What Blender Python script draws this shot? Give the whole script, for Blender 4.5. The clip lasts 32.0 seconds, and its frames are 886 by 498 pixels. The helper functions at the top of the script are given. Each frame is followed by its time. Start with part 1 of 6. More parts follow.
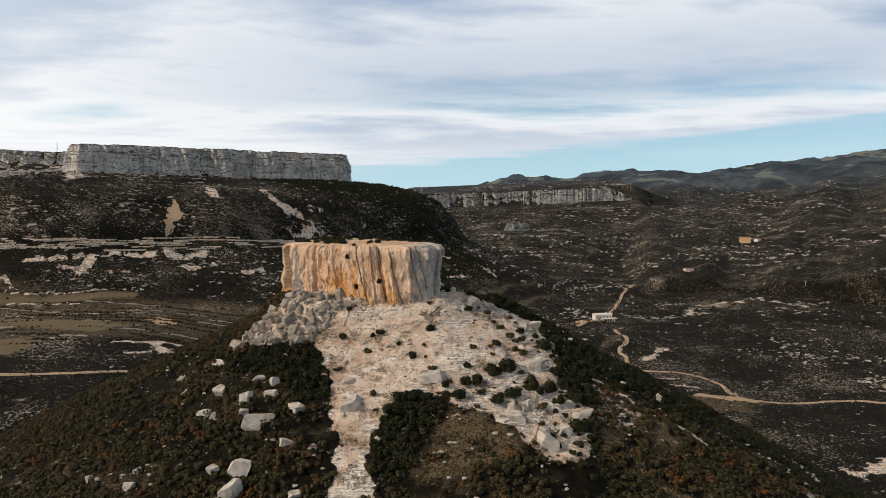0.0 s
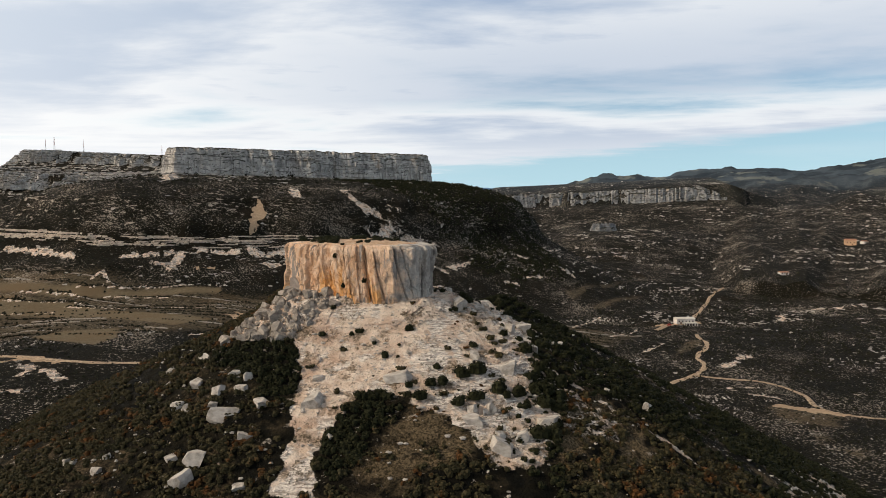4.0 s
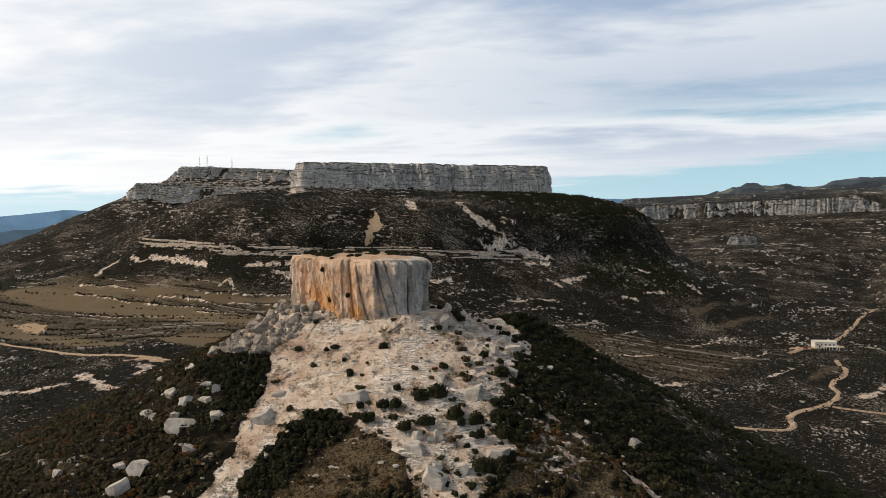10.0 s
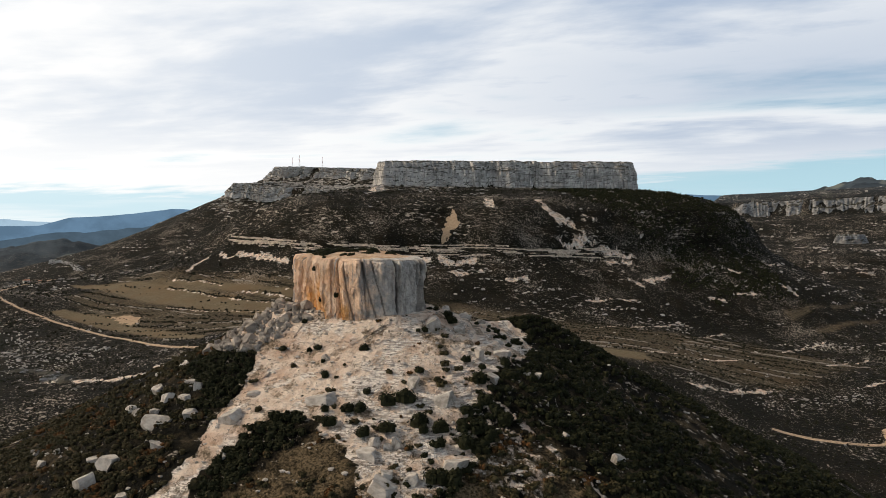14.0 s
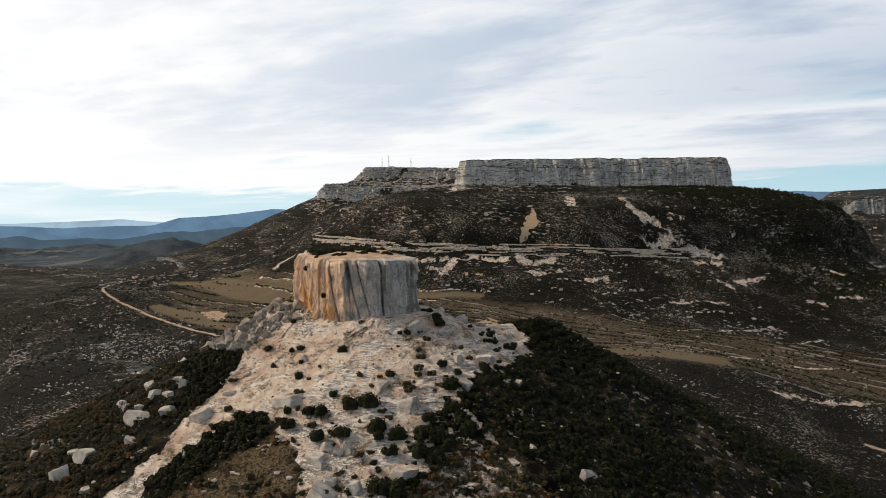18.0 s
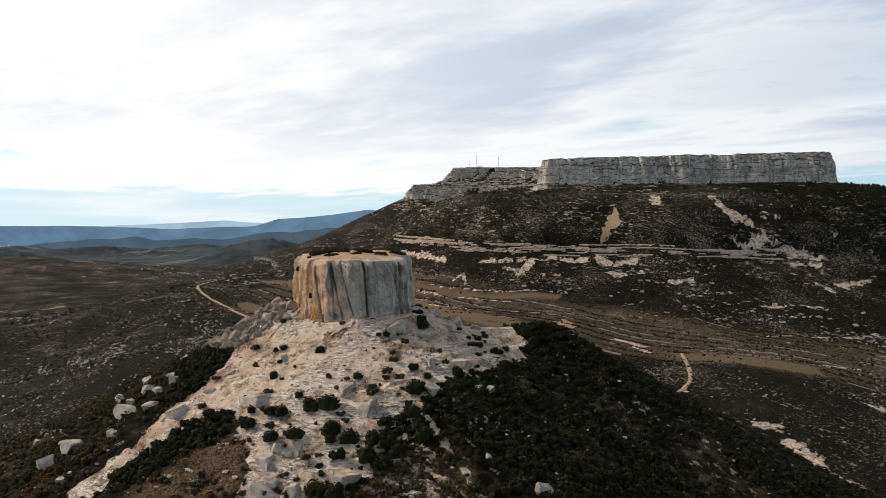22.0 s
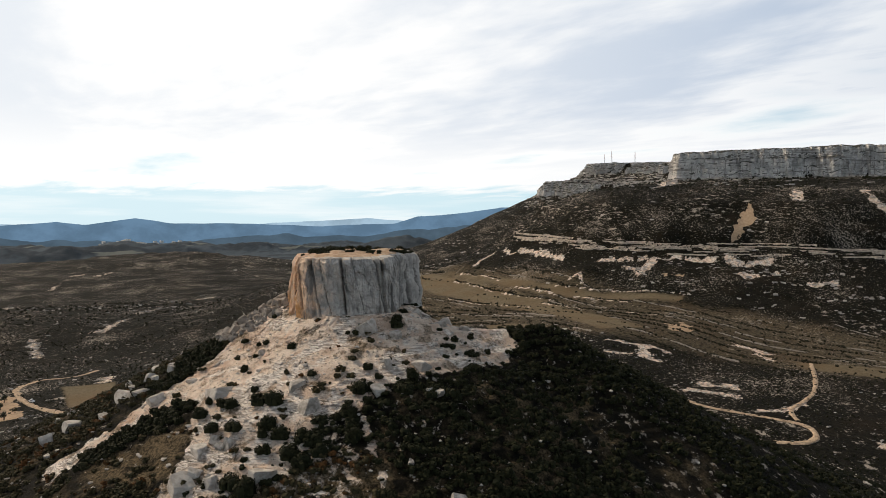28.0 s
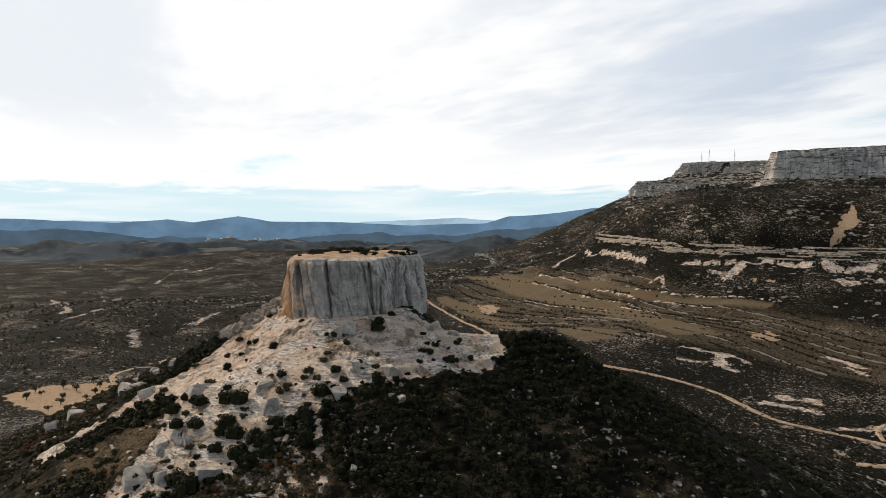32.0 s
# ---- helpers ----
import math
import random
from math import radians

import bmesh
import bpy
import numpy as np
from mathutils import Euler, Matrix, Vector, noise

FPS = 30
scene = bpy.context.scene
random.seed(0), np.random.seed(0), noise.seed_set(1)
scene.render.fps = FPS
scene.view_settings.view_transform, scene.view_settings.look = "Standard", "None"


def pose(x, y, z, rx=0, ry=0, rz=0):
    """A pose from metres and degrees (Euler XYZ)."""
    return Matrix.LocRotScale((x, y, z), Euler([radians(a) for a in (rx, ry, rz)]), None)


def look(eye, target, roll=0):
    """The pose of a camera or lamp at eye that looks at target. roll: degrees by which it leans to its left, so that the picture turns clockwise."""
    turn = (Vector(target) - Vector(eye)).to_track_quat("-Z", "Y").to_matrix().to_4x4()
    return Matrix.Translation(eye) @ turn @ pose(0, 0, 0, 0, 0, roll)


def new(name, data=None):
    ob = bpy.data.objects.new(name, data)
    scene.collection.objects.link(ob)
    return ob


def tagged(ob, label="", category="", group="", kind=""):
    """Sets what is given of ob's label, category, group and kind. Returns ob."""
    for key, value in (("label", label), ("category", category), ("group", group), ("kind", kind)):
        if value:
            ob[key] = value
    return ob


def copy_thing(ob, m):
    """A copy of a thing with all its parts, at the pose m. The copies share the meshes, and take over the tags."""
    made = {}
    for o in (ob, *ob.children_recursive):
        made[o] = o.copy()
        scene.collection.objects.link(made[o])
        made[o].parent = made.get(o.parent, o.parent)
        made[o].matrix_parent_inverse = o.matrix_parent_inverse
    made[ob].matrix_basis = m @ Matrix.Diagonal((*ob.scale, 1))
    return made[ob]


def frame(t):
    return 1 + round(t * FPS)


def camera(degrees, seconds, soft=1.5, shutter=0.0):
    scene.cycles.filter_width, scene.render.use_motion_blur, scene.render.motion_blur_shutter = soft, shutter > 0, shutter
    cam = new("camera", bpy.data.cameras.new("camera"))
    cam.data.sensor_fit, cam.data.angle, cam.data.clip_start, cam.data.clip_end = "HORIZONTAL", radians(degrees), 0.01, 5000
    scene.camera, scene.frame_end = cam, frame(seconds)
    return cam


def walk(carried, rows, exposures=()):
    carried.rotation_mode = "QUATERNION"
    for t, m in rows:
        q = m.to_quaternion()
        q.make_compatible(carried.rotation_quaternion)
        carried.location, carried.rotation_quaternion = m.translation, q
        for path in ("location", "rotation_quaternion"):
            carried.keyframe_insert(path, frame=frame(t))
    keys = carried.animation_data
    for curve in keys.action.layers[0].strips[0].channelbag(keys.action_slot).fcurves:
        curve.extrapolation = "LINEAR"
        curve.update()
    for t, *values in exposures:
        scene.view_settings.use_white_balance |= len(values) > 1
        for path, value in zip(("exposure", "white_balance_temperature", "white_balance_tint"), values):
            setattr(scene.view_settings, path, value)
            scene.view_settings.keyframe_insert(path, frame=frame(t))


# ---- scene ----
cam = camera(65.5, 32.0, soft=0.7)
PATH = [
    (0, pose(-0.03, 0.02, -0.01, 87.37, 0.16, 0.04)),
    (1, pose(3.60, -0.03, -0.04, 87.35, 0.14, 2.07)),
    (2, pose(7.10, 0.20, -0.04, 87.36, 0.11, 3.83)),
    (3, pose(10.47, 0.68, -0.03, 87.38, 0.07, 5.67)),
    (4, pose(13.73, 1.40, -0.00, 87.36, 0.03, 7.51)),
    (5, pose(16.90, 2.33, 0.03, 87.39, -0.00, 9.33)),
    (6, pose(19.97, 3.45, 0.08, 87.41, -0.04, 11.09)),
    (7, pose(22.97, 4.75, 0.13, 87.43, -0.08, 13.03)),
    (7.5, pose(24.43, 5.46, 0.15, 87.48, -0.09, 13.95)),
    (8, pose(25.89, 6.20, 0.18, 87.74, -0.11, 14.83)),
    (8.5, pose(27.32, 6.98, 0.21, 88.04, -0.12, 15.75)),
    (9, pose(28.75, 7.79, 0.23, 88.23, -0.13, 16.68)),
    (9.5, pose(30.15, 8.63, 0.26, 88.34, -0.14, 17.61)),
    (10, pose(31.55, 9.50, 0.29, 88.33, -0.15, 18.54)),
    (11, pose(34.29, 11.32, 0.33, 88.29, -0.16, 20.37)),
    (12, pose(37.00, 13.24, 0.38, 88.25, -0.16, 22.24)),
    (13, pose(39.65, 15.24, 0.42, 88.20, -0.16, 24.14)),
    (14, pose(42.27, 17.32, 0.45, 88.12, -0.14, 26.06)),
    (15, pose(44.85, 19.47, 0.48, 88.13, -0.12, 27.99)),
    (16, pose(47.38, 21.67, 0.50, 88.02, -0.10, 29.90)),
    (17, pose(49.88, 23.93, 0.52, 88.01, -0.07, 31.85)),
    (18, pose(52.34, 26.23, 0.53, 88.03, -0.03, 33.74)),
    (19, pose(54.76, 28.58, 0.53, 88.03, 0.01, 35.67)),
    (20, pose(57.13, 30.96, 0.53, 88.01, 0.05, 37.60)),
    (21, pose(59.45, 33.39, 0.53, 88.04, 0.09, 39.50)),
    (22, pose(61.72, 35.85, 0.52, 88.05, 0.13, 41.43)),
    (23, pose(63.92, 38.36, 0.52, 88.06, 0.16, 43.34)),
    (24, pose(66.06, 40.90, 0.51, 88.04, 0.19, 45.27)),
    (25, pose(68.12, 43.50, 0.51, 88.01, 0.20, 47.18)),
    (26, pose(70.10, 46.14, 0.52, 88.00, 0.20, 49.10)),
    (27, pose(71.98, 48.85, 0.54, 87.90, 0.18, 51.02)),
    (28, pose(73.76, 51.61, 0.57, 87.86, 0.14, 52.96)),
    (29, pose(75.42, 54.46, 0.62, 87.84, 0.08, 54.86)),
    (30, pose(76.96, 57.38, 0.68, 87.80, -0.02, 56.76)),
    (31, pose(78.35, 60.40, 0.77, 87.83, -0.15, 58.72)),
    (32, pose(79.58, 63.53, 0.89, 87.83, -0.31, 60.65)),
]
EXPOSURE = [(0.0, 0.0), (32.0, 0.0)]
walk(cam, PATH, EXPOSURE)

# ---------------------------------------------------------------- world and sun
world = bpy.data.worlds.new("world")
scene.world = world
world.use_nodes = True


class Nodes:
    """Short hand for building a node tree."""

    def __init__(self, tree):
        self.t = tree

    def add(self, kind, **inputs):
        n = self.t.nodes.new(kind)
        for k, v in inputs.items():
            self.set(n, k.replace("_", " "), v)
        return n

    def set(self, n, key, v):
        sock = n.inputs[int(key[1:])] if key[0] == "i" and key[1:].isdigit() else n.inputs[key]
        if isinstance(v, bpy.types.NodeSocket):
            self.t.links.new(v, sock)
        else:
            sock.default_value = v

    def math(self, op, a, b=0.0, clamp=False):
        n = self.t.nodes.new("ShaderNodeMath")
        n.operation, n.use_clamp = op, clamp
        self.set(n, "i0", a)
        self.set(n, "i1", b)
        return n.outputs[0]

    def vec(self, op, a, b=(0, 0, 0)):
        n = self.t.nodes.new("ShaderNodeVectorMath")
        n.operation = op
        self.set(n, "i0", a)
        self.set(n, "i1", b)
        return n.outputs[0]

    def noise(self, v, scale, detail=4.0, rough=0.55, distort=0.0):
        n = self.add("ShaderNodeTexNoise", Vector=v, Scale=scale, Detail=detail, Roughness=rough, Distortion=distort)
        return n.outputs[0]

    def ramp(self, v, lo, hi, a=0.0, b=1.0):
        n = self.t.nodes.new("ShaderNodeMapRange")
        n.interpolation_type = "SMOOTHSTEP"
        self.set(n, "i0", v)
        for k, x in enumerate((lo, hi, a, b), 1):
            self.set(n, "i%d" % k, x)
        return n.outputs[0]

    def mix(self, f, a, b):
        n = self.t.nodes.new("ShaderNodeMix")
        n.data_type = "RGBA"
        self.set(n, "i0", f)
        for k, x in ((6, a), (7, b)):
            self.set(n, "i%d" % k, (*x, 1) if isinstance(x, tuple) and len(x) == 3 else x)
        return n.outputs[2]

    def split(self, v):
        return self.add("ShaderNodeSeparateXYZ", Vector=v).outputs

    def join(self, x, y, z):
        return self.add("ShaderNodeCombineXYZ", X=x, Y=y, Z=z).outputs[0]


world.node_tree.nodes.clear()
w = Nodes(world.node_tree)
way = w.add("ShaderNodeTexCoord").outputs["Generated"]
wx, wy, wz = w.split(way)
sky = w.add("ShaderNodeTexSky")
sky.sky_type, sky.sun_disc = "NISHITA", False
sky.sun_elevation, sky.sun_rotation = radians(38), radians(-105)
# a high layer of cloud: the direction met with a flat sheet
up = w.math("ADD", w.math("MAXIMUM", wz, 0.0), 0.055)
sheet = w.join(w.math("DIVIDE", wx, up), w.math("DIVIDE", wy, up), 0.0)
turned = w.add("ShaderNodeMapping", Vector=sheet, Rotation=(0, 0, radians(-28)), Scale=(0.55, 1.0, 1.0)).outputs[0]
big = w.noise(turned, 0.42, 5.0, 0.52, 0.35)
fine = w.noise(turned, 1.6, 6.0, 0.6, 0.2)
body = w.math("ADD", w.math("MULTIPLY", big, 0.75), w.math("MULTIPLY", fine, 0.25))
# towards the sun, west, the layer glows; it thins out low down
west = w.math("ADD", w.math("MULTIPLY", wx, -0.96), w.math("MULTIPLY", wy, -0.26))
glow = w.ramp(west, -0.3, 1.0)
cover = w.ramp(body, 0.30, 0.47)
# the layer ends along a clean edge low in the north-east; to the west only thin streaks hang below it
edge = w.math("ADD", w.math("SUBTRACT", wz, w.math("MULTIPLY", w.math("MAXIMUM", wx, -0.42), 0.085)), w.math("MULTIPLY", w.math("SUBTRACT", fine, 0.5), 0.05))
low = w.ramp(edge, 0.074, 0.092)
wisp = w.ramp(w.noise(w.join(w.math("MULTIPLY", wx, 2.0), w.math("MULTIPLY", wy, 2.0), w.math("MULTIPLY", wz, 26.0)), 1.5, 4.0, 0.5), 0.46, 0.66)
low = w.math("MAXIMUM", low, w.math("MULTIPLY", wisp, w.math("ADD", w.math("MULTIPLY", glow, 0.45), 0.10)))
cover = w.math("MAXIMUM", w.math("MULTIPLY", cover, low), w.ramp(wz, 0.42, 0.62))
shade = w.math("MULTIPLY", w.ramp(body, 0.42, 0.57), w.ramp(wz, 0.05, 0.17, 0.15, 1.0))
shade = w.math("MULTIPLY", shade, w.math("SUBTRACT", 1.0, w.math("MULTIPLY", glow, 0.35)))
band = w.math("MULTIPLY", w.math("MULTIPLY", w.ramp(w.math("ADD", wz, w.math("MULTIPLY", w.math("SUBTRACT", body, 0.5), 0.25)), 0.125, 0.155), w.ramp(wz, 0.34, 0.20)), w.math("SUBTRACT", 0.55, glow, True))
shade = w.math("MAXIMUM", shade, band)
dull = w.mix(glow, (0.36, 0.465, 0.63), (0.70, 0.77, 0.86))
white = w.mix(glow, (0.90, 0.92, 0.94), (1.12, 1.10, 1.07))
cloud = w.mix(shade, white, dull)
# overhead, out of view, the cloud is set dark grey to weaken the fill light
cloud = w.mix(w.ramp(wz, 0.42, 0.80), cloud, (0.19, 0.20, 0.22))
blue = w.add("ShaderNodeVectorMath", i0=sky.outputs[0])
blue.operation = "MULTIPLY"
w.set(blue, "i1", (0.085, 0.100, 0.110))
clear = w.mix(w.ramp(wz, 0.20, 0.02, 0.15, 0.8), blue.outputs[0], (0.52, 0.78, 0.91))
clear = w.mix(w.math("MULTIPLY", glow, 0.80), clear, (0.74, 0.90, 0.96))
w_bg = w.add("ShaderNodeBackground", Color=w.mix(cover, clear, cloud), Strength=1.0)
w.t.links.new(w_bg.outputs[0], w.add("ShaderNodeOutputWorld").inputs[0])

sun = new("sun", bpy.data.lights.new("sun", "SUN"))
sun.data.energy, sun.data.angle, sun.data.color = 3.1, radians(12), (1.0, 0.83, 0.64)
sun.matrix_world = look((-800, -300, 640), (0, 0, 0))

# ---------------------------------------------------------------- shape of the land
def vnoise(x, y, seed=0):
    """Smooth value noise in -1..1."""
    xi, yi = np.floor(x).astype(np.int64), np.floor(y).astype(np.int64)
    fx, fy = x - xi, y - yi
    fx, fy = fx * fx * fx * (fx * (fx * 6 - 15) + 10), fy * fy * fy * (fy * (fy * 6 - 15) + 10)

    def h(a, b):
        n = (a * 374761393 + b * 668265263 + seed * 1442695041) & 0x7FFFFFFF
        n = ((n ^ (n >> 13)) * 1274126177) & 0x7FFFFFFF
        n = ((n ^ (n >> 15)) * 2246822519) & 0x7FFFFFFF
        return (n ^ (n >> 16)) / 0x3FFFFFFF - 1.0

    a = h(xi, yi) * (1 - fx) + h(xi + 1, yi) * fx
    b = h(xi, yi + 1) * (1 - fx) + h(xi + 1, yi + 1) * fx
    return a * (1 - fy) + b * fy


def fbm(x, y, octaves=4, seed=0, gain=0.5):
    total, amp, out = 0.0, 1.0, 0.0
    for o in range(octaves):
        out = out + amp * vnoise(x * 2**o + 17.3 * o, y * 2**o - 9.1 * o, seed + o)
        total, amp = total + amp, amp * gain
    return out / total


def smooth(e0, e1, v):
    k = np.clip((v - e0) / (e1 - e0), 0, 1)
    return k * k * (3 - 2 * k)


def seg_dist(x, y, pts, closed=False):
    """Distance to a polyline, and the way along it in metres."""
    best, along, run = np.full(np.shape(x), 1e9), np.zeros(np.shape(x)), 0.0
    pts = list(pts) + ([pts[0]] if closed else [])
    for (ax, ay), (bx, by) in zip(pts, pts[1:]):
        ex, ey = bx - ax, by - ay
        ll = ex * ex + ey * ey
        k = np.clip(((x - ax) * ex + (y - ay) * ey) / ll, 0, 1)
        d = np.hypot(x - ax - k * ex, y - ay - k * ey)
        near = d < best
        best, along = np.where(near, d, best), np.where(near, run + k * ll**0.5, along)
        run += ll**0.5
    return best, along


def inside(x, y, pts):
    hit = np.zeros(np.shape(x), bool)
    for (ax, ay), (bx, by) in zip(pts, pts[1:] + pts[:1]):
        hit ^= ((ay > y) != (by > y)) & (x < (bx - ax) * (y - ay) / (by - ay + 1e-9) + ax)
    return hit


# valley floor: x, y, height
VALLEY = [
    (-200, 380, -58), (-85, 404, -72), (-66, 360, -73), (86, 395, -97), (156, 656, -98), (-203, 323, -60),
    (-575, 432, -63), (-387, 86, -99), (-300, 250, -74), (144, 271, -100), (221, 377, -105), (522, 1190, -75),
    (427, 1003, -92), (190, 1350, -30), (250, 1900, 28), (-150, 1900, 22), (1400, 2100, 70), (-920, 276, -105),
    (-2500, 500, -165), (-1700, 1300, -130), (-4500, 1500, -190), (-4500, -1000, -190), (0, 100, -85), (0, -300, -120),
    (400, 0, -125), (600, 700, -100), (-790, 280, -101), (-508, 110, -108), (-566, 509, -50), (-1200, 900, -100), (-600, -200, -125),
]
VP = np.array([p[:2] for p in VALLEY], float)
VZ = np.array([p[2] for p in VALLEY], float)


def valley(x, y):
    num, den = 0.0, 0.0
    for (px, py), pz in zip(VP, VZ):
        w = 1.0 / (((x - px) ** 2 + (y - py) ** 2) / 1e4 + 0.15) ** 1.6
        num, den = num + w * pz, den + w
    return num / den


MESA = [(-379, 722), (-131, 916), (-235, 1180), (-380, 1500), (-560, 1420), (-500, 1000), (-435, 800)]
# the plateau behind it, in two steps: the lower edge and the upper edge
TIER = [(-1350, 1560), (-1160, 1330), (-1103, 1258), (-1021, 1262), (-950, 1236), (-880, 1225), (-785, 1183), (-679, 1134), (-560, 1150), (-500, 1500), (-900, 1900), (-1400, 1900)]
TIER_UP = [(-1400, 1720), (-1175, 1500), (-1124, 1441), (-1037, 1433), (-924, 1416), (-781, 1389), (-600, 1370), (-550, 1600), (-900, 2000), (-1400, 2000)]


def tier_top(x):
    return np.interp(x, [-1103, -1021, -880, -785, -679], [100, 92, 80, 77, 75])


def tier_up_top(x):
    return np.interp(x, [-1124, -1037, -924, -781], [154, 149, 142, 133])


FAR_EDGE = [(-90, 1935), (-40, 1900), (25, 1925), (110, 1890), (180, 1900), (330, 1870), (420, 1850), (500, 1835)]
RIDGE = ((-15.0, 99.0), (-2.0, 98.0))
SPUR = ((-2.0, 98.0), (9.0, 119.0))


def from_segment(x, y, seg):
    (ax, ay), (bx, by) = seg
    ex, ey = bx - ax, by - ay
    k = np.clip(((x - ax) * ex + (y - ay) * ey) / (ex * ex + ey * ey), 0, 1)
    dx, dy = x - ax - k * ex, y - ay - k * ey
    return np.hypot(dx, dy), dx, dy


TERRACES = [(-560, 505), (-405, 490), (-231, 489), (-100, 545), (20, 600), (110, 560), (60, 440), (-20, 400), (-110, 370), (-200, 315), (-300, 300), (-420, 345), (-520, 400)]


def terraced(x, y):
    d, _ = seg_dist(x, y, TERRACES, True)
    return smooth(-5, 25, np.where(inside(x, y, TERRACES), d, -d))


def strip_edge(x, k):
    """The k-th terrace wall of the saddle: y at x."""
    return 322 + 13.5 * k + 0.00045 * (x + 260) ** 2 + 5 * np.sin(x / 58 + 0.25 * k) + 1.2 * np.sin(x / 19 + 0.6 * k)


def smax(a, b, k):
    h = np.clip(0.5 + 0.5 * (a - b) / k, 0, 1)
    return b * (1 - h) + a * h + k * h * (1 - h)


# the rock on the summit: half its width by direction
ROCK_AT = (-11.0, 100.0)
ROCK_TURN = [0, 20, 40, 60, 80, 100, 120, 140, 160, 180, 200, 220, 240, 260, 280, 300, 312, 325, 340, 360]
ROCK_HALF = [9.2, 7.7, 7.2, 7.5, 9.0, 12.5, 15.0, 15.3, 13.5, 11.7, 9.8, 8.5, 8.1, 8.8, 10.2, 12.2, 13.6, 12.7, 11.1, 9.2]


def rock_outline(a):
    """Half width of the rock in the direction a (radians from +x)."""
    deg = np.degrees(a) % 360
    out = 0
    for k in (-8, -4, 0, 4, 8):
        out = out + np.interp((deg + k) % 360, ROCK_TURN, ROCK_HALF) / 5
    return out


def hill_height(x, y):
    d, dx, dy = from_segment(x, y, RIDGE)
    a = np.degrees(np.arctan2(dy, dx)) % 360
    slope = np.interp(a, [0, 30, 60, 90, 140, 180, 250, 300, 340, 360], [0.58, 0.60, 0.47, 0.37, 0.42, 0.48, 0.49, 0.49, 0.55, 0.58])
    cone = -8.75 - 0.45 * np.minimum(d, 20) - slope * np.maximum(d - 20, 0)
    cone = cone - 0.16 * np.maximum(d - 55, 0) * (smooth(45, 10, a) + smooth(315, 345, a))
    d2, _, _ = from_segment(x, y, SPUR)
    cone = smax(cone, -13.4 - 0.56 * d2, 2.0)
    cone = cone + 1.7 * np.exp(-((x + 18) ** 2 + (y - 91) ** 2) / 40)
    cone = cone + fbm(x / 9, y / 9, 3, 8) * 0.6 * smooth(8, 25, d) + fbm(x / 40, y / 40, 2, 9) * 1.6 * smooth(35, 90, d)
    q = cone / 0.85 + 1.1 * fbm(x / 6, y / 6, 3, 43)
    f = q - np.floor(q)
    cone = cone + 0.85 * (smooth(0.3, 0.7, f) - f) * 0.75 * smooth(42, 28, d)
    foot = np.hypot(x - ROCK_AT[0], y - ROCK_AT[1]) - rock_outline(np.arctan2(y - ROCK_AT[1], x - ROCK_AT[0]))
    cone = cone + 1.35 * smooth(5.0, 0.3, foot)
    cone = np.minimum(cone, -10.7 + 0.3 * vnoise(x / 3, y / 3, 4))
    return cone


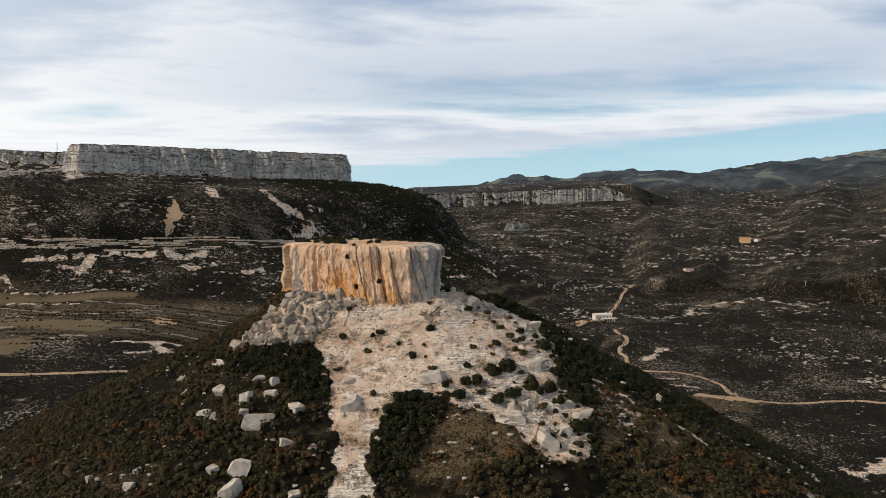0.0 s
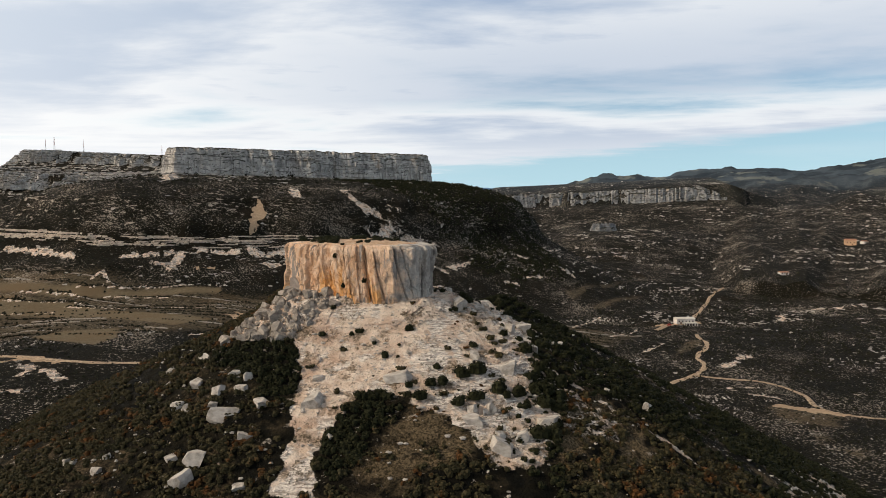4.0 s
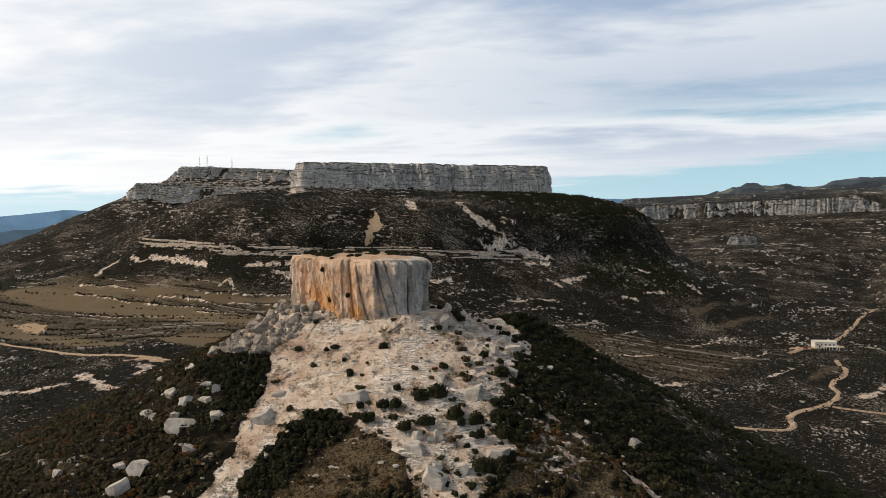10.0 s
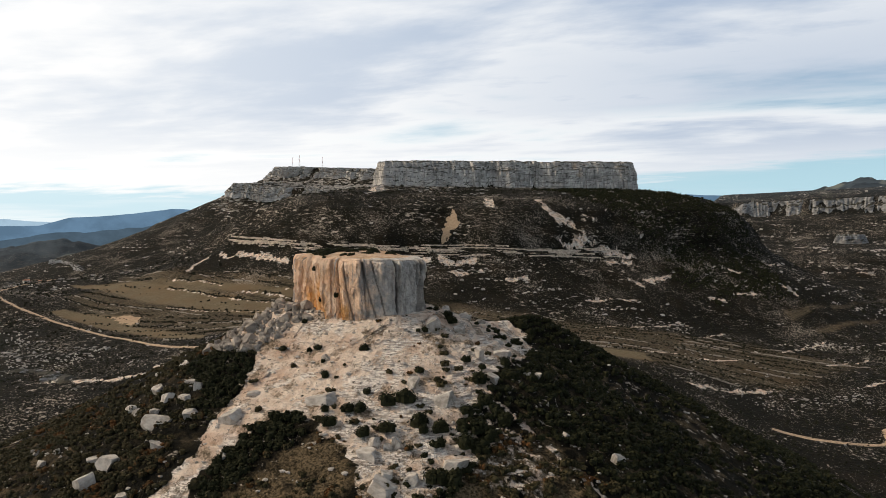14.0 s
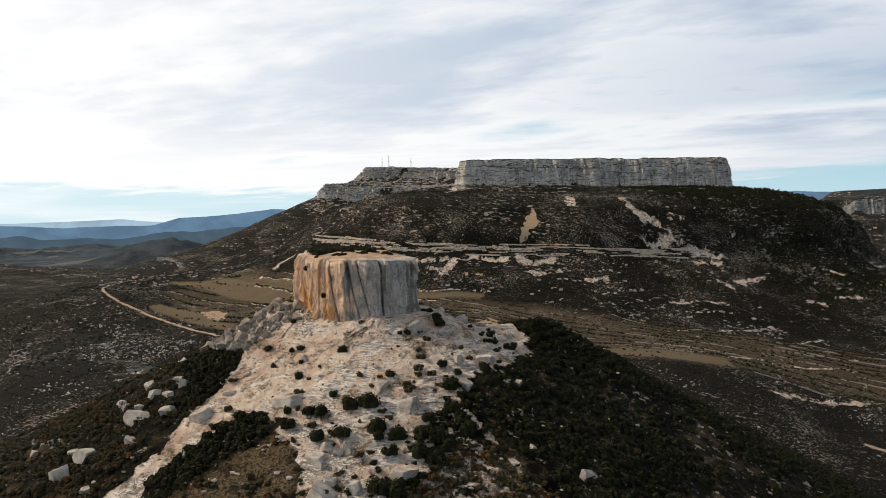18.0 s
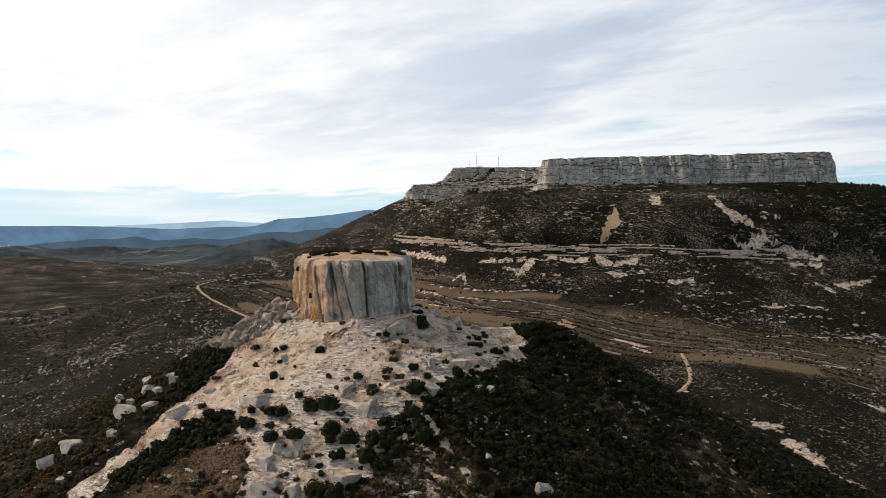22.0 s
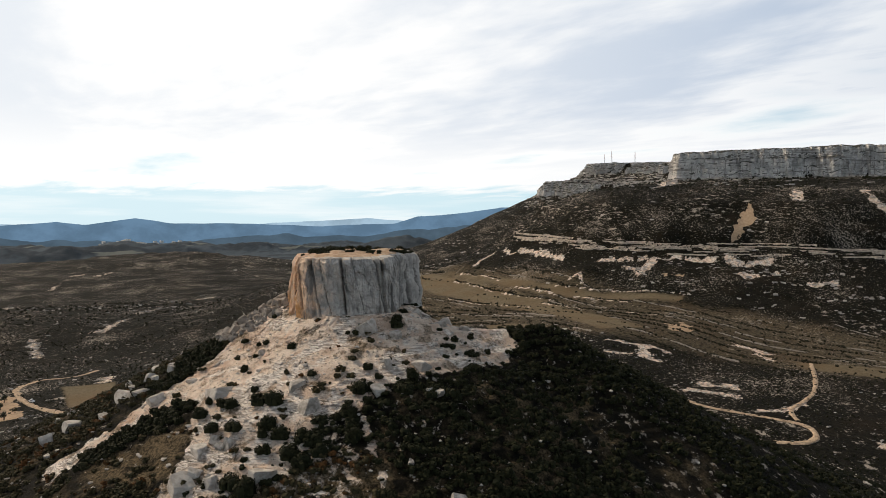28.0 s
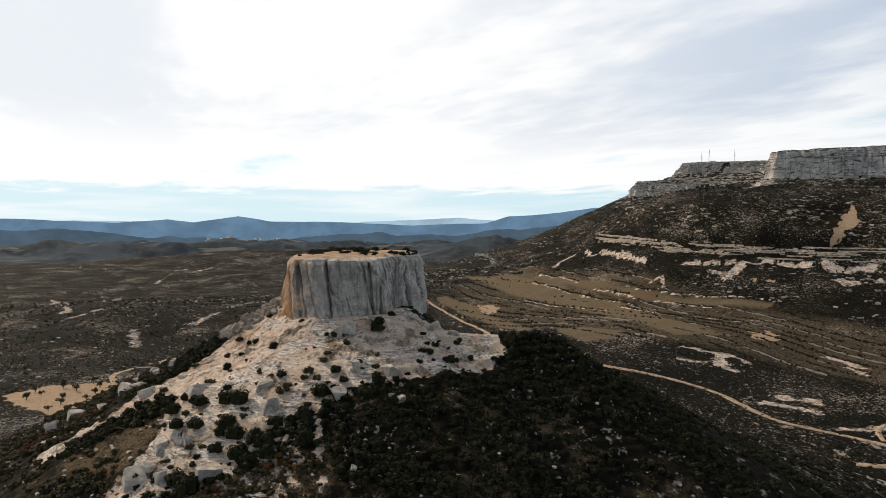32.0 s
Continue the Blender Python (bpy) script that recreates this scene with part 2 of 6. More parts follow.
def height(x, y):
    x, y = np.atleast_1d(np.asarray(x, float)), np.atleast_1d(np.asarray(y, float))
    z = valley(x, y)
    far = np.hypot(x, y)
    z = z + fbm(x / 130, y / 130, 4, 3) * (2.2 + 2 * smooth(600, 1100, far)) * smooth(120, 400, far)
    # broken beds stepping down the slopes
    bed = (z + 9 * fbm(x / 95, y / 95, 3, 35)) / 7.5
    z = z + 7.5 * 0.5 * (smooth(0.25, 0.75, bed - np.floor(bed)) - (bed - np.floor(bed))) * smooth(420, 650, far) * smooth(-420, -250, x)
    z = z + fbm(x / 24, y / 24, 4, 36, 0.65) * 2.6 * smooth(450, 900, far)
    # low hills on the plain
    for bx, by, bz, w in ((-1900, 389, 18, 260), (-1760, 610, 22, 190), (-2087, 1498, 82, 140), (-760, 150, 8, 90)):
        z = z + bz * np.exp(-((x - bx) ** 2 + (y - by) ** 2) / (2 * w * w)) * (1 + 0.25 * fbm(x / 70, y / 70, 3, 31))
    # the table mountain
    d, _ = seg_dist(x, y, MESA, True)
    d = np.where(inside(x, y, MESA), -d, d)
    d = np.where(d > 0, d * (1 + 0.38 * smooth(-200, 60, x)), d)
    talus_d = d + (fbm(x / 60, y / 60, 3, 5) * 12 + fbm(x / 14, y / 14, 2, 6) * 3) * smooth(10, 60, d)
    talus = np.interp(talus_d, [0, 60, 120, 165, 200, 206, 225, 283, 420, 700], [49, 42, 32, 18, -8, -18, -31, -54, -95, -170])
    top = 78 + 0.012 * (x + 379) + 0.01 * (y - 720)
    cliff = np.interp(d, [-400, -60, -6, -4, 2], [10, 3, 0, -3, -30]) + top
    z = smax(z, np.where(d < 2, np.maximum(cliff, talus), talus), 10)
    rough = fbm(x / 25, y / 25, 3, 12) * 2
    for edge, rim, prof in ((TIER, tier_top, ([-120, -5, 2, 60, 300, 600, 1200], [14, 0, -26, -56, -150, -235, -480])), (TIER_UP, tier_up_top, ([-300, -5, 2, 60, 300, 1500], [5, 0, -20, -42, -150, -900]))):
        d, _ = seg_dist(x, y, edge, True)
        d = np.where(inside(x, y, edge), -d, d)
        z = np.maximum(z, np.interp(d, *prof) + rim(x) + rough)
    # the cliffs across the valley, and the mountains behind them
    d, along = seg_dist(x, y, FAR_EDGE)
    front = y < np.interp(x, [p[0] for p in FAR_EDGE], [p[1] for p in FAR_EDGE])
    d = np.where(front, d, -d)
    edge_z = np.interp(x, [-90, 25, 180, 500], [60, 64, 70, 82])
    zz = np.interp(d, [-700, -200, -6, 3, 120, 420, 1500], [55, 30, 0, -36, -58, -110, -320]) + edge_z
    z = smax(z, zz - 0.55 * np.maximum(x - 510, 0) - 0.8 * np.maximum(-110 - x, 0), 12)
    dist, az = np.hypot(x, y), np.degrees(np.arctan2(x, y))
    wide = dist > 900
    x, y, az, dist, keep = x[wide], y[wide], az[wide], dist[wide], (x, y)
    crest = np.interp(az, [-12, -4, 5, 15, 24, 29, 33, 60], [-100, 100, 165, 215, 222, 240, 252, 230])
    crest = crest + fbm(az / 3.5, dist / 900, 4, 33) * 26
    z[wide] = np.maximum(z[wide], crest - np.abs(dist - 3300) * np.where(dist < 3300, 0.13, 0.05) + fbm(x / 260, y / 260, 6, 34, 0.6) * 44 * smooth(1500, 2400, dist))
    x, y = keep
    # the near hill
    near = np.hypot(x + 10, y - 98) < 380
    if near.any():
        z[near] = smax(z[near], hill_height(x[near], y[near]), 6)
    return z


def blocky(S, up, seed, widths, tall, total=0.0, lean=0.05, sway=0.8):
    """Jointed rock: columns between upright cracks, broken across into blocks. S runs along the face, up is the height, in metres.
    Gives the offset of each place and how near it is to a crack."""
    g = np.random.default_rng(seed)
    span = total if total else float(S.max()) + 10
    n = int(span / (0.5 * (widths[0] + widths[1]))) + 1
    edges = np.cumsum(g.uniform(*widths, n))
    edges = np.r_[0, edges * span / edges[-1]]
    W = S + sway * vnoise(S / 12, up / 14, seed) + 0.08 * vnoise(S / 2, up / 1.6, seed + 1) + lean * up
    W = W % span if total else np.clip(W, 0, span - 1e-3)
    k = np.clip(np.searchsorted(edges, W, side="right") - 1, 0, n - 1)
    left, right = edges[k], edges[k + 1]
    u = (W - left) / (right - left)
    rim = np.minimum(u, 1 - u) * (right - left)
    v = np.floor(up / tall * (0.7 + 0.6 * g.random(n)[k]) + 7 * g.random(n)[k] + 0.25 * u)
    hashed = np.sin(k * 127.1 + v * 311.7 + seed) * 43758.5453
    off = g.uniform(-0.5, 0.5, n)[k] + g.uniform(-0.55, 0.55, n)[k] * (u - 0.5) * 2 + 0.55 * (hashed - np.floor(hashed) - 0.5)
    return off, rim, g.random(n)[k]

# ---------------------------------------------------------------- materials
def material(name, rough=0.9, bump=0.0):
    """A new material; returns it with its nodes and its shader."""
    m = bpy.data.materials.new(name)
    m.use_nodes = True
    n = Nodes(m.node_tree)
    b = m.node_tree.nodes["Principled BSDF"]
    b.inputs["Roughness"].default_value = rough
    b.inputs["Specular IOR Level"].default_value = 0.08
    return m, n, b


def plain(name, base, rough=0.85, vary=0.25, scale=3.0, metal=0.0):
    m, n, b = material(name, rough)
    v = n.add("ShaderNodeTexCoord").outputs["Object"]
    k = n.noise(v, scale, 6.0, 0.7)
    lo = tuple(c * (1 - vary) for c in base)
    hi = tuple(min(1.0, c * (1 + vary)) for c in base)
    n.set(b, "Base Color", n.mix(n.ramp(k, 0.3, 0.7), lo, hi))
    b.inputs["Metallic"].default_value = metal
    return m


def add_bump(n, b, value, strength, distance):
    k = n.add("ShaderNodeBump", Strength=strength, Distance=distance, Height=value)
    n.set(b, "Normal", k.outputs[0])


def ground_material():
    m, n, b = material("hillside", 0.95)
    v = n.add("ShaderNodeNewGeometry").outputs["Position"]
    x, y, z = n.split(v)

    def attr(key):
        k = n.t.nodes.new("ShaderNodeAttribute")
        k.attribute_name = key
        return k.outputs["Fac"]

    bare, field, earth, dist, strata = attr("bare"), attr("field"), attr("earth"), attr("far"), attr("strata")
    # scrub and litter
    n1 = n.noise(v, 0.035, 5.0, 0.6)
    n2 = n.noise(v, 0.55, 6.0, 0.65)
    n3 = n.noise(v, 4.0, 4.0, 0.6)
    scrub = n.mix(n.ramp(n2, 0.35, 0.65), (0.004, 0.0042, 0.003), (0.014, 0.012, 0.007))
    scrub = n.mix(n.math("MULTIPLY", n.ramp(n1, 0.48, 0.72), 0.5), scrub, (0.028, 0.020, 0.012))
    # limestone showing through in flecks along the contours
    lay = n.join(n.math("MULTIPLY", x, 0.13), n.math("MULTIPLY", y, 0.13), n.math("MULTIPLY", z, 0.38))
    lay_near = n.join(n.math("MULTIPLY", x, 0.5), n.math("MULTIPLY", y, 0.5), n.math("MULTIPLY", z, 1.6))
    fleck = n.noise(lay, 1.0, 7.0, 0.72)
    patch = n.noise(v, 0.012, 4.0, 0.6)
    lim = n.math("ADD", n.math("ADD", fleck, n.math("MULTIPLY", patch, 0.42)), n.math("MULTIPLY", strata, 0.045))
    flecks = n.ramp(lim, 0.84, 0.91)
    lay2 = n.join(n.math("MULTIPLY", x, 0.45), n.math("MULTIPLY", y, 0.45), n.math("MULTIPLY", z, 0.8))
    fine = n.math("ADD", n.noise(lay2, 1.0, 6.0, 0.75), n.math("MULTIPLY", n.noise(v, 0.025, 4.0, 0.6), 0.35))
    flecks = n.math("MAXIMUM", flecks, n.math("MULTIPLY", n.ramp(fine, 0.79, 0.85), 0.9))
    tiny = n.math("ADD", n.noise(n.vec("ADD", v, (5, 90, 0)), 0.8, 4.0, 0.7), n.math("MULTIPLY", n.noise(v, 0.018, 4.0, 0.65), 0.55))
    flecks = n.math("MAXIMUM", flecks, n.math("MULTIPLY", n.ramp(tiny, 0.88, 0.925), 0.9))
    stone = n.mix(n.ramp(n3, 0.3, 0.7), (0.26, 0.225, 0.185), (0.55, 0.48, 0.40))
    ground_c = n.mix(n.math("MULTIPLY", flecks, 0.9), scrub, stone)
    # dry fields
    grass = n.mix(n.ramp(n2, 0.3, 0.7), (0.118, 0.094, 0.056), (0.180, 0.144, 0.094))
    grass = n.mix(n.ramp(n1, 0.40, 0.70), grass, (0.150, 0.108, 0.062))
    straw = n.mix(n.ramp(n3, 0.35, 0.62), (0.055, 0.042, 0.020), (0.30, 0.22, 0.13))
    grass = n.mix(n.ramp(z, -48.0, -38.0), grass, straw)
    f = n.math("MULTIPLY", field, n.ramp(n.math("ADD", n2, n.math("MULTIPLY", field, 0.5)), 0.55, 0.8))
    ground_c = n.mix(f, ground_c, grass)
    soil = n.mix(n.ramp(n2, 0.3, 0.7), (0.36, 0.25, 0.155), (0.50, 0.37, 0.25))
    ground_c = n.mix(n.ramp(n.math("ADD", earth, n.math("MULTIPLY", n.math("SUBTRACT", n2, 0.5), 0.7)), 0.4, 0.6), ground_c, soil)
    # bare pale rock and dust of the summit: slabs with thin beds, pink dust, brown grit and dry tufts
    ledge = n.noise(lay_near, 1.3, 6.0, 0.65)
    m1 = n.noise(v, 0.23, 5.0, 0.62)
    m2 = n.noise(n.vec("ADD", v, (31, 7, 3)), 0.33, 6.0, 0.68)
    dust = n.mix(n.ramp(n2, 0.38, 0.62), (0.60, 0.455, 0.35), (0.80, 0.675, 0.555))
    grit = n.mix(n.ramp(n3, 0.42, 0.60), (0.13, 0.095, 0.06), (0.42, 0.325, 0.24))
    dust = n.mix(n.math("MULTIPLY", n.ramp(m2, 0.51, 0.58), 0.85), dust, grit)
    beds = n.noise(n.join(n.math("MULTIPLY", x, 0.7), n.math("MULTIPLY", y, 0.7), n.math("MULTIPLY", z, 8.0)), 1.0, 6.0, 0.7, 0.6)
    slab = n.mix(n.ramp(beds, 0.44, 0.54), (0.40, 0.345, 0.295), (0.84, 0.76, 0.675))
    slab = n.mix(n.math("MULTIPLY", n.ramp(n3, 0.56, 0.68), 0.5), slab, (0.24, 0.20, 0.165))
    dust = n.mix(n.ramp(m1, 0.50, 0.57), dust, slab)
    warm = n.ramp(n.noise(v, 0.16, 3.0, 0.5), 0.55, 0.70)
    dust = n.mix(n.math("MULTIPLY", warm, 0.45), dust, (0.58, 0.38, 0.27))
    tuft = n.ramp(n.math("ADD", n.noise(v, 2.2, 5.0, 0.7), n.math("MULTIPLY", m2, 0.5)), 0.82, 0.90)
    dust = n.mix(n.math("MULTIPLY", tuft, 0.8), dust, (0.075, 0.058, 0.032))
    specks = n.math("MULTIPLY", n.ramp(n.noise(v, 7.0, 4.0, 0.7), 0.57, 0.66), n.ramp(n.noise(v, 0.5, 3.0, 0.6), 0.35, 0.65, 0.2, 0.75))
    dust = n.mix(specks, dust, (0.17, 0.125, 0.085))
    edge = n.math("ADD", bare, n.math("MULTIPLY", n.math("SUBTRACT", n.noise(v, 0.9, 6.0, 0.7), 0.5), 1.1))
    ground_c = n.mix(n.ramp(edge, 0.42, 0.58), ground_c, dust)
    # woods and farmland far off, the blue haze of distance mixed into their colour
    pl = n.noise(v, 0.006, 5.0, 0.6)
    hazed_plain = n.mix(n.ramp(pl, 0.4, 0.62), (0.026, 0.036, 0.046), (0.062, 0.080, 0.096))
    hazed_plain = n.mix(n.math("MULTIPLY", n.ramp(n.noise(n.vec("MULTIPLY", v, (1, 0.35, 1)), 0.011, 3.0, 0.5), 0.60, 0.66), 0.6), hazed_plain, (0.19, 0.20, 0.175))
    ground_c = n.mix(dist, ground_c, hazed_plain)
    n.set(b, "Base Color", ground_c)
    h = n.math("ADD", n.math("MULTIPLY", n2, 1.2), n.math("ADD", n.math("MULTIPLY", n3, 0.35), n.math("MULTIPLY", ledge, 0.8)))
    add_bump(n, b, h, 1.0, 0.8)
    return m


def stone_material(name, stain=0.0, light=(0.50, 0.46, 0.40), dark=(0.24, 0.225, 0.205), scale=1.0, ochre=(0.55, 0.27, 0.085)):
    m, n, b = material(name, 0.92)
    v = n.add("ShaderNodeTexCoord").outputs["Object"]
    rnd = n.add("ShaderNodeObjectInfo").outputs["Random"]
    n1 = n.noise(n.vec("ADD", v, n.join(rnd, rnd, rnd)), 0.9 * scale, 6.0, 0.65)
    n2 = n.noise(v, 6.0 * scale, 5.0, 0.65)
    c = n.mix(n.ramp(n1, 0.32, 0.66), dark, light)
    c = n.mix(n.math("MULTIPLY", n.ramp(n2, 0.55, 0.75), 0.5), c, tuple(k * 0.55 for k in dark))
    c = n.mix(n.math("MULTIPLY", n.ramp(rnd, 0.0, 1.0), 0.35), c, light)
    if stain:
        c = n.mix(n.math("MULTIPLY", n.ramp(n.noise(v, 0.7 * scale, 3.0, 0.5), 0.62, 0.72), stain), c, ochre)
    n.set(b, "Base Color", c)
    add_bump(n, b, n.math("ADD", n1, n.math("MULTIPLY", n2, 0.3)), 0.7, 0.25 / scale)
    return m


def leaf_material(name, a, c, rust=None):
    m, n, b = material(name, 0.75)
    geo = n.add("ShaderNodeNewGeometry")
    col = n.mix(geo.outputs["Random Per Island"], a, c)
    big = n.noise(geo.outputs["Position"], 0.22, 4.0, 0.6)
    col = n.mix(n.math("MULTIPLY", n.ramp(big, 0.45, 0.62), 0.5), col, tuple(k * 1.6 for k in a))
    if rust:
        col = n.mix(n.math("MULTIPLY", n.ramp(n.noise(geo.outputs["Position"], 0.35, 4.0, 0.65), 0.55, 0.66), 0.85), col, rust)
    n.set(b, "Base Color", col)
    return m


def cliff_material(name="cliff_limestone", lo=(0.36, 0.34, 0.315), hi=(0.70, 0.66, 0.605)):
    """Bedded grey limestone: thin dark beds, upright streaks, scrub on the ledges."""
    m, n, b = material(name, 0.93)
    geo = n.add("ShaderNodeNewGeometry")
    v = geo.outputs["Position"]
    x, y, z = n.split(v)
    blot = n.noise(v, 0.11, 6.0, 0.68)
    beds = n.noise(n.join(n.math("MULTIPLY", x, 0.022), n.math("MULTIPLY", y, 0.022), n.math("MULTIPLY", z, 0.55)), 1.0, 5.0, 0.65)
    streak = n.noise(n.join(n.math("MULTIPLY", x, 0.35), n.math("MULTIPLY", y, 0.35), n.math("MULTIPLY", z, 0.035)), 1.0, 5.0, 0.65)
    c = n.mix(n.ramp(blot, 0.34, 0.64), lo, hi)
    c = n.mix(n.math("MULTIPLY", n.ramp(beds, 0.55, 0.62), 0.6), c, (0.12, 0.105, 0.088))
    c = n.mix(n.math("MULTIPLY", n.ramp(streak, 0.54, 0.64), 0.7), c, (0.15, 0.138, 0.125))
    c = n.mix(n.math("MULTIPLY", n.ramp(n.noise(v, 0.05, 3.0, 0.5), 0.62, 0.72), 0.4), c, (0.46, 0.31, 0.18))
    flat = n.split(geo.outputs["Normal"])[2]
    c = n.mix(n.math("MULTIPLY", n.ramp(n.math("ADD", flat, n.math("MULTIPLY", n.math("SUBTRACT", blot, 0.5), 1.2)), 0.45, 0.7), 0.9), c, (0.030, 0.028, 0.018))
    n.set(b, "Base Color", c)
    add_bump(n, b, n.math("ADD", blot, n.math("ADD", n.math("MULTIPLY", streak, 0.8), n.math("MULTIPLY", beds, 0.8))), 1.0, 2.5)
    return m


GROUND = ground_material()
BOULDER = stone_material("pale_boulder", 0.45, (0.53, 0.485, 0.43), (0.20, 0.178, 0.15), 2.6)
RUBBLE_M = stone_material("grey_rubble", 0.0, (0.38, 0.335, 0.285), (0.12, 0.105, 0.088), 2.2)
LEDGE = stone_material("ledge_limestone", 0.30, (0.52, 0.48, 0.43), (0.16, 0.145, 0.13), 0.13, (0.42, 0.27, 0.15))
CLIFF = cliff_material()
# the same cliff stone, dulled: haze across the valley is put into its colour
CLIFF_HAZED = cliff_material("hazed_limestone", (0.17, 0.175, 0.18), (0.37, 0.37, 0.36))
BEDS = stone_material("warm_bedded_limestone", 0.35, (0.68, 0.58, 0.47), (0.27, 0.225, 0.18), 0.5, (0.50, 0.33, 0.19))
LEAF = leaf_material("dark_shrub_leaf", (0.009, 0.011, 0.005), (0.034, 0.034, 0.015))
LEAF_RUST = leaf_material("mixed_shrub_leaf", (0.020, 0.020, 0.010), (0.078, 0.062, 0.030), (0.125, 0.054, 0.018))
LEAF_FAR = leaf_material("far_shrub_leaf", (0.009, 0.011, 0.006), (0.034, 0.032, 0.019))
BARK = plain("bark", (0.09, 0.07, 0.055), 0.9, 0.4, 12.0)
DIRT = plain("dirt_track", (0.38, 0.285, 0.195), 0.95, 0.5, 0.7)


def mesh_from(name, verts, faces, material, smooth_shade=True):
    me = bpy.data.meshes.new(name)
    verts, faces = np.asarray(verts, np.float32), np.asarray(faces, np.int32)
    n, k = faces.shape
    me.vertices.add(len(verts))
    me.vertices.foreach_set("co", verts.ravel())
    me.loops.add(n * k)
    me.loops.foreach_set("vertex_index", faces.ravel())
    me.polygons.add(n)
    me.polygons.foreach_set("loop_start", np.arange(0, n * k, k, dtype=np.int32))
    me.polygons.foreach_set("use_smooth", np.full(n, smooth_shade))
    me.materials.append(material)
    me.update(calc_edges=True)
    return me


# ---------------------------------------------------------------- what covers the land, in plan
BARE = [(-17, 90), (-16, 84), (-14.5, 80), (-13, 76), (-12, 72), (-11, 68), (-10.5, 62), (-7, 61), (-7, 69), (-5.5, 72.5), (-3.5, 75.5),
        (0, 74.5), (2, 72), (6, 71.5), (8, 69), (10, 66), (15, 69), (16, 74), (16.5, 78), (14, 82), (14, 86), (13, 90), (14, 95), (14, 104), (9, 112), (2, 114), (-6, 104)]
MAT_SHRUB = [(-7, 69), (-5.8, 72), (-4.5, 75), (-2.5, 75), (-0.2, 73), (0, 71), (-2, 70), (-3, 66), (-5, 63), (-7, 65)]
WEST_SHRUB = [(-27, 84), (-17, 83.5), (-15.2, 82), (-12.8, 78), (-13, 76), (-13, 73), (-16, 72), (-18, 77), (-25, 81)]
RUBBLE = [(-27, 86), (-24, 91), (-20, 94), (-15, 92), (-11, 90), (-14, 87), (-16, 84), (-20, 83.5)]
DRY_GRASS = [(-2, 67), (0, 73), (5, 73), (8, 70), (8, 67), (2, 64), (-3, 63)]
WEST_SLABS = [(-24, 80), (-20, 80), (-14, 69), (-14, 61), (-22, 61)]
PATHS = {"hill": [(10, 88), (12, 86.4), (15, 85.8), (18, 85), (21, 84), (25, 82.6), (32, 80)]}
WHITE = [[(168, 262), (180, 275), (200, 280)], [(-58, 260), (-40, 240), (-25, 215)], [(-20, 320), (10, 290), (30, 255)], [(-420, 148), (-402, 142)], [(-267, 224), (-230, 228), (-215, 246)],
         [(3, 394), (20, 412), (41, 445)], [(300, 752), (350, 775)], [(360, 785), (380, 720)], [(245, 688), (262, 720)], [(137, 462), (160, 500)], [(-96, 326), (-88, 333)], [(-118, 416), (-135, 420)], [(-140, 340), (-150, 352)]]
MIXED = [(10, 92), (14, 86), (18.5, 84.5), (25, 82.5), (24, 76), (18, 74), (10, 66), (8, 74), (12, 84)]
# scree and bare gullies, pale ribs of rock, stone banks between fields, fields and open soil
SCREE = [[(-229, 559), (-226, 567), (-214, 567), (-202, 584), (-198, 579), (-218, 553)], [(-236, 677), (-223, 682), (-206, 645), (-217, 644)], [(-190, 706), (-184, 710), (-165, 686), (-151, 689), (-141, 692), (-134, 684), (-144, 686), (-154, 675), (-170, 681)], [(-142, 709), (-138, 713), (-124, 710), (-127, 706)], [(-377, 721), (-349, 670), (-336, 613), (-381, 699)], [(-136, 680), (-123, 691), (-114, 698), (-120, 686)]]
SCREE_EAST = [[(55, 117), (63, 115), (61, 106), (54, 95), (45, 80), (42, 80), (49, 95), (54, 110)], [(156, 271), (162, 263), (157, 255), (155, 265)], [(-74, 669), (-65, 689), (-51, 717), (-52, 708), (-64, 676)]]
PALE_LINES = [[(-418, 517), (-395, 512), (-366, 504), (-344, 498)], [(-307, 504), (-290, 512), (-271, 523)], [(-278, 503), (-266, 504), (-268, 520)], [(-260, 536), (-233, 553)], [(-203, 547), (-188, 566)], [(-164, 568), (-154, 582)], [(-114, 690), (-100, 703), (-87, 710)], [(-104, 680), (-87, 701)], [(-78, 662), (-71, 661)], [(-144, 663), (-128, 685)]]
PALE_VALLEY = [[(-163, 342), (-155, 347), (-148, 355), (-137, 356)], [(-150, 322), (-142, 333), (-130, 338)], [(-98, 310), (-90, 316), (-80, 320)], [(-119, 408), (-112, 406), (-106, 401)], [(-58, 334), (-59, 318), (-64, 313)], [(-2, 773), (9, 779)], [(30, 839), (44, 864)], [(-15, 694), (-1, 701)], [(44, 787), (58, 774)], [(4, 726), (22, 743)], [(125, 1096), (151, 1093)]]
PALE_SADDLE = [[(-439, 516), (-419, 506), (-408, 515), (-380, 504), (-359, 501)], [(-446, 482), (-450, 510)], [(-306, 502), (-283, 514), (-271, 523), (-259, 534)], [(-264, 498), (-264, 517)], [(-307, 464), (-306, 476), (-296, 469)], [(-222, 251), (-211, 246), (-191, 236), (-183, 240)], [(-205, 268), (-195, 262), (-194, 255)], [(-189, 263), (-175, 252)]]
PALE_EAST = [[(252, 1085), (255, 1043)], [(253, 995), (271, 985)], [(46, 790), (59, 776)], [(125, 1102), (159, 1094)], [(380, 742), (434, 771)], [(348, 718), (353, 711)], [(331, 667), (350, 672)], [(520, 1646), (617, 1734)], [(624, 1838), (682, 1886)]]
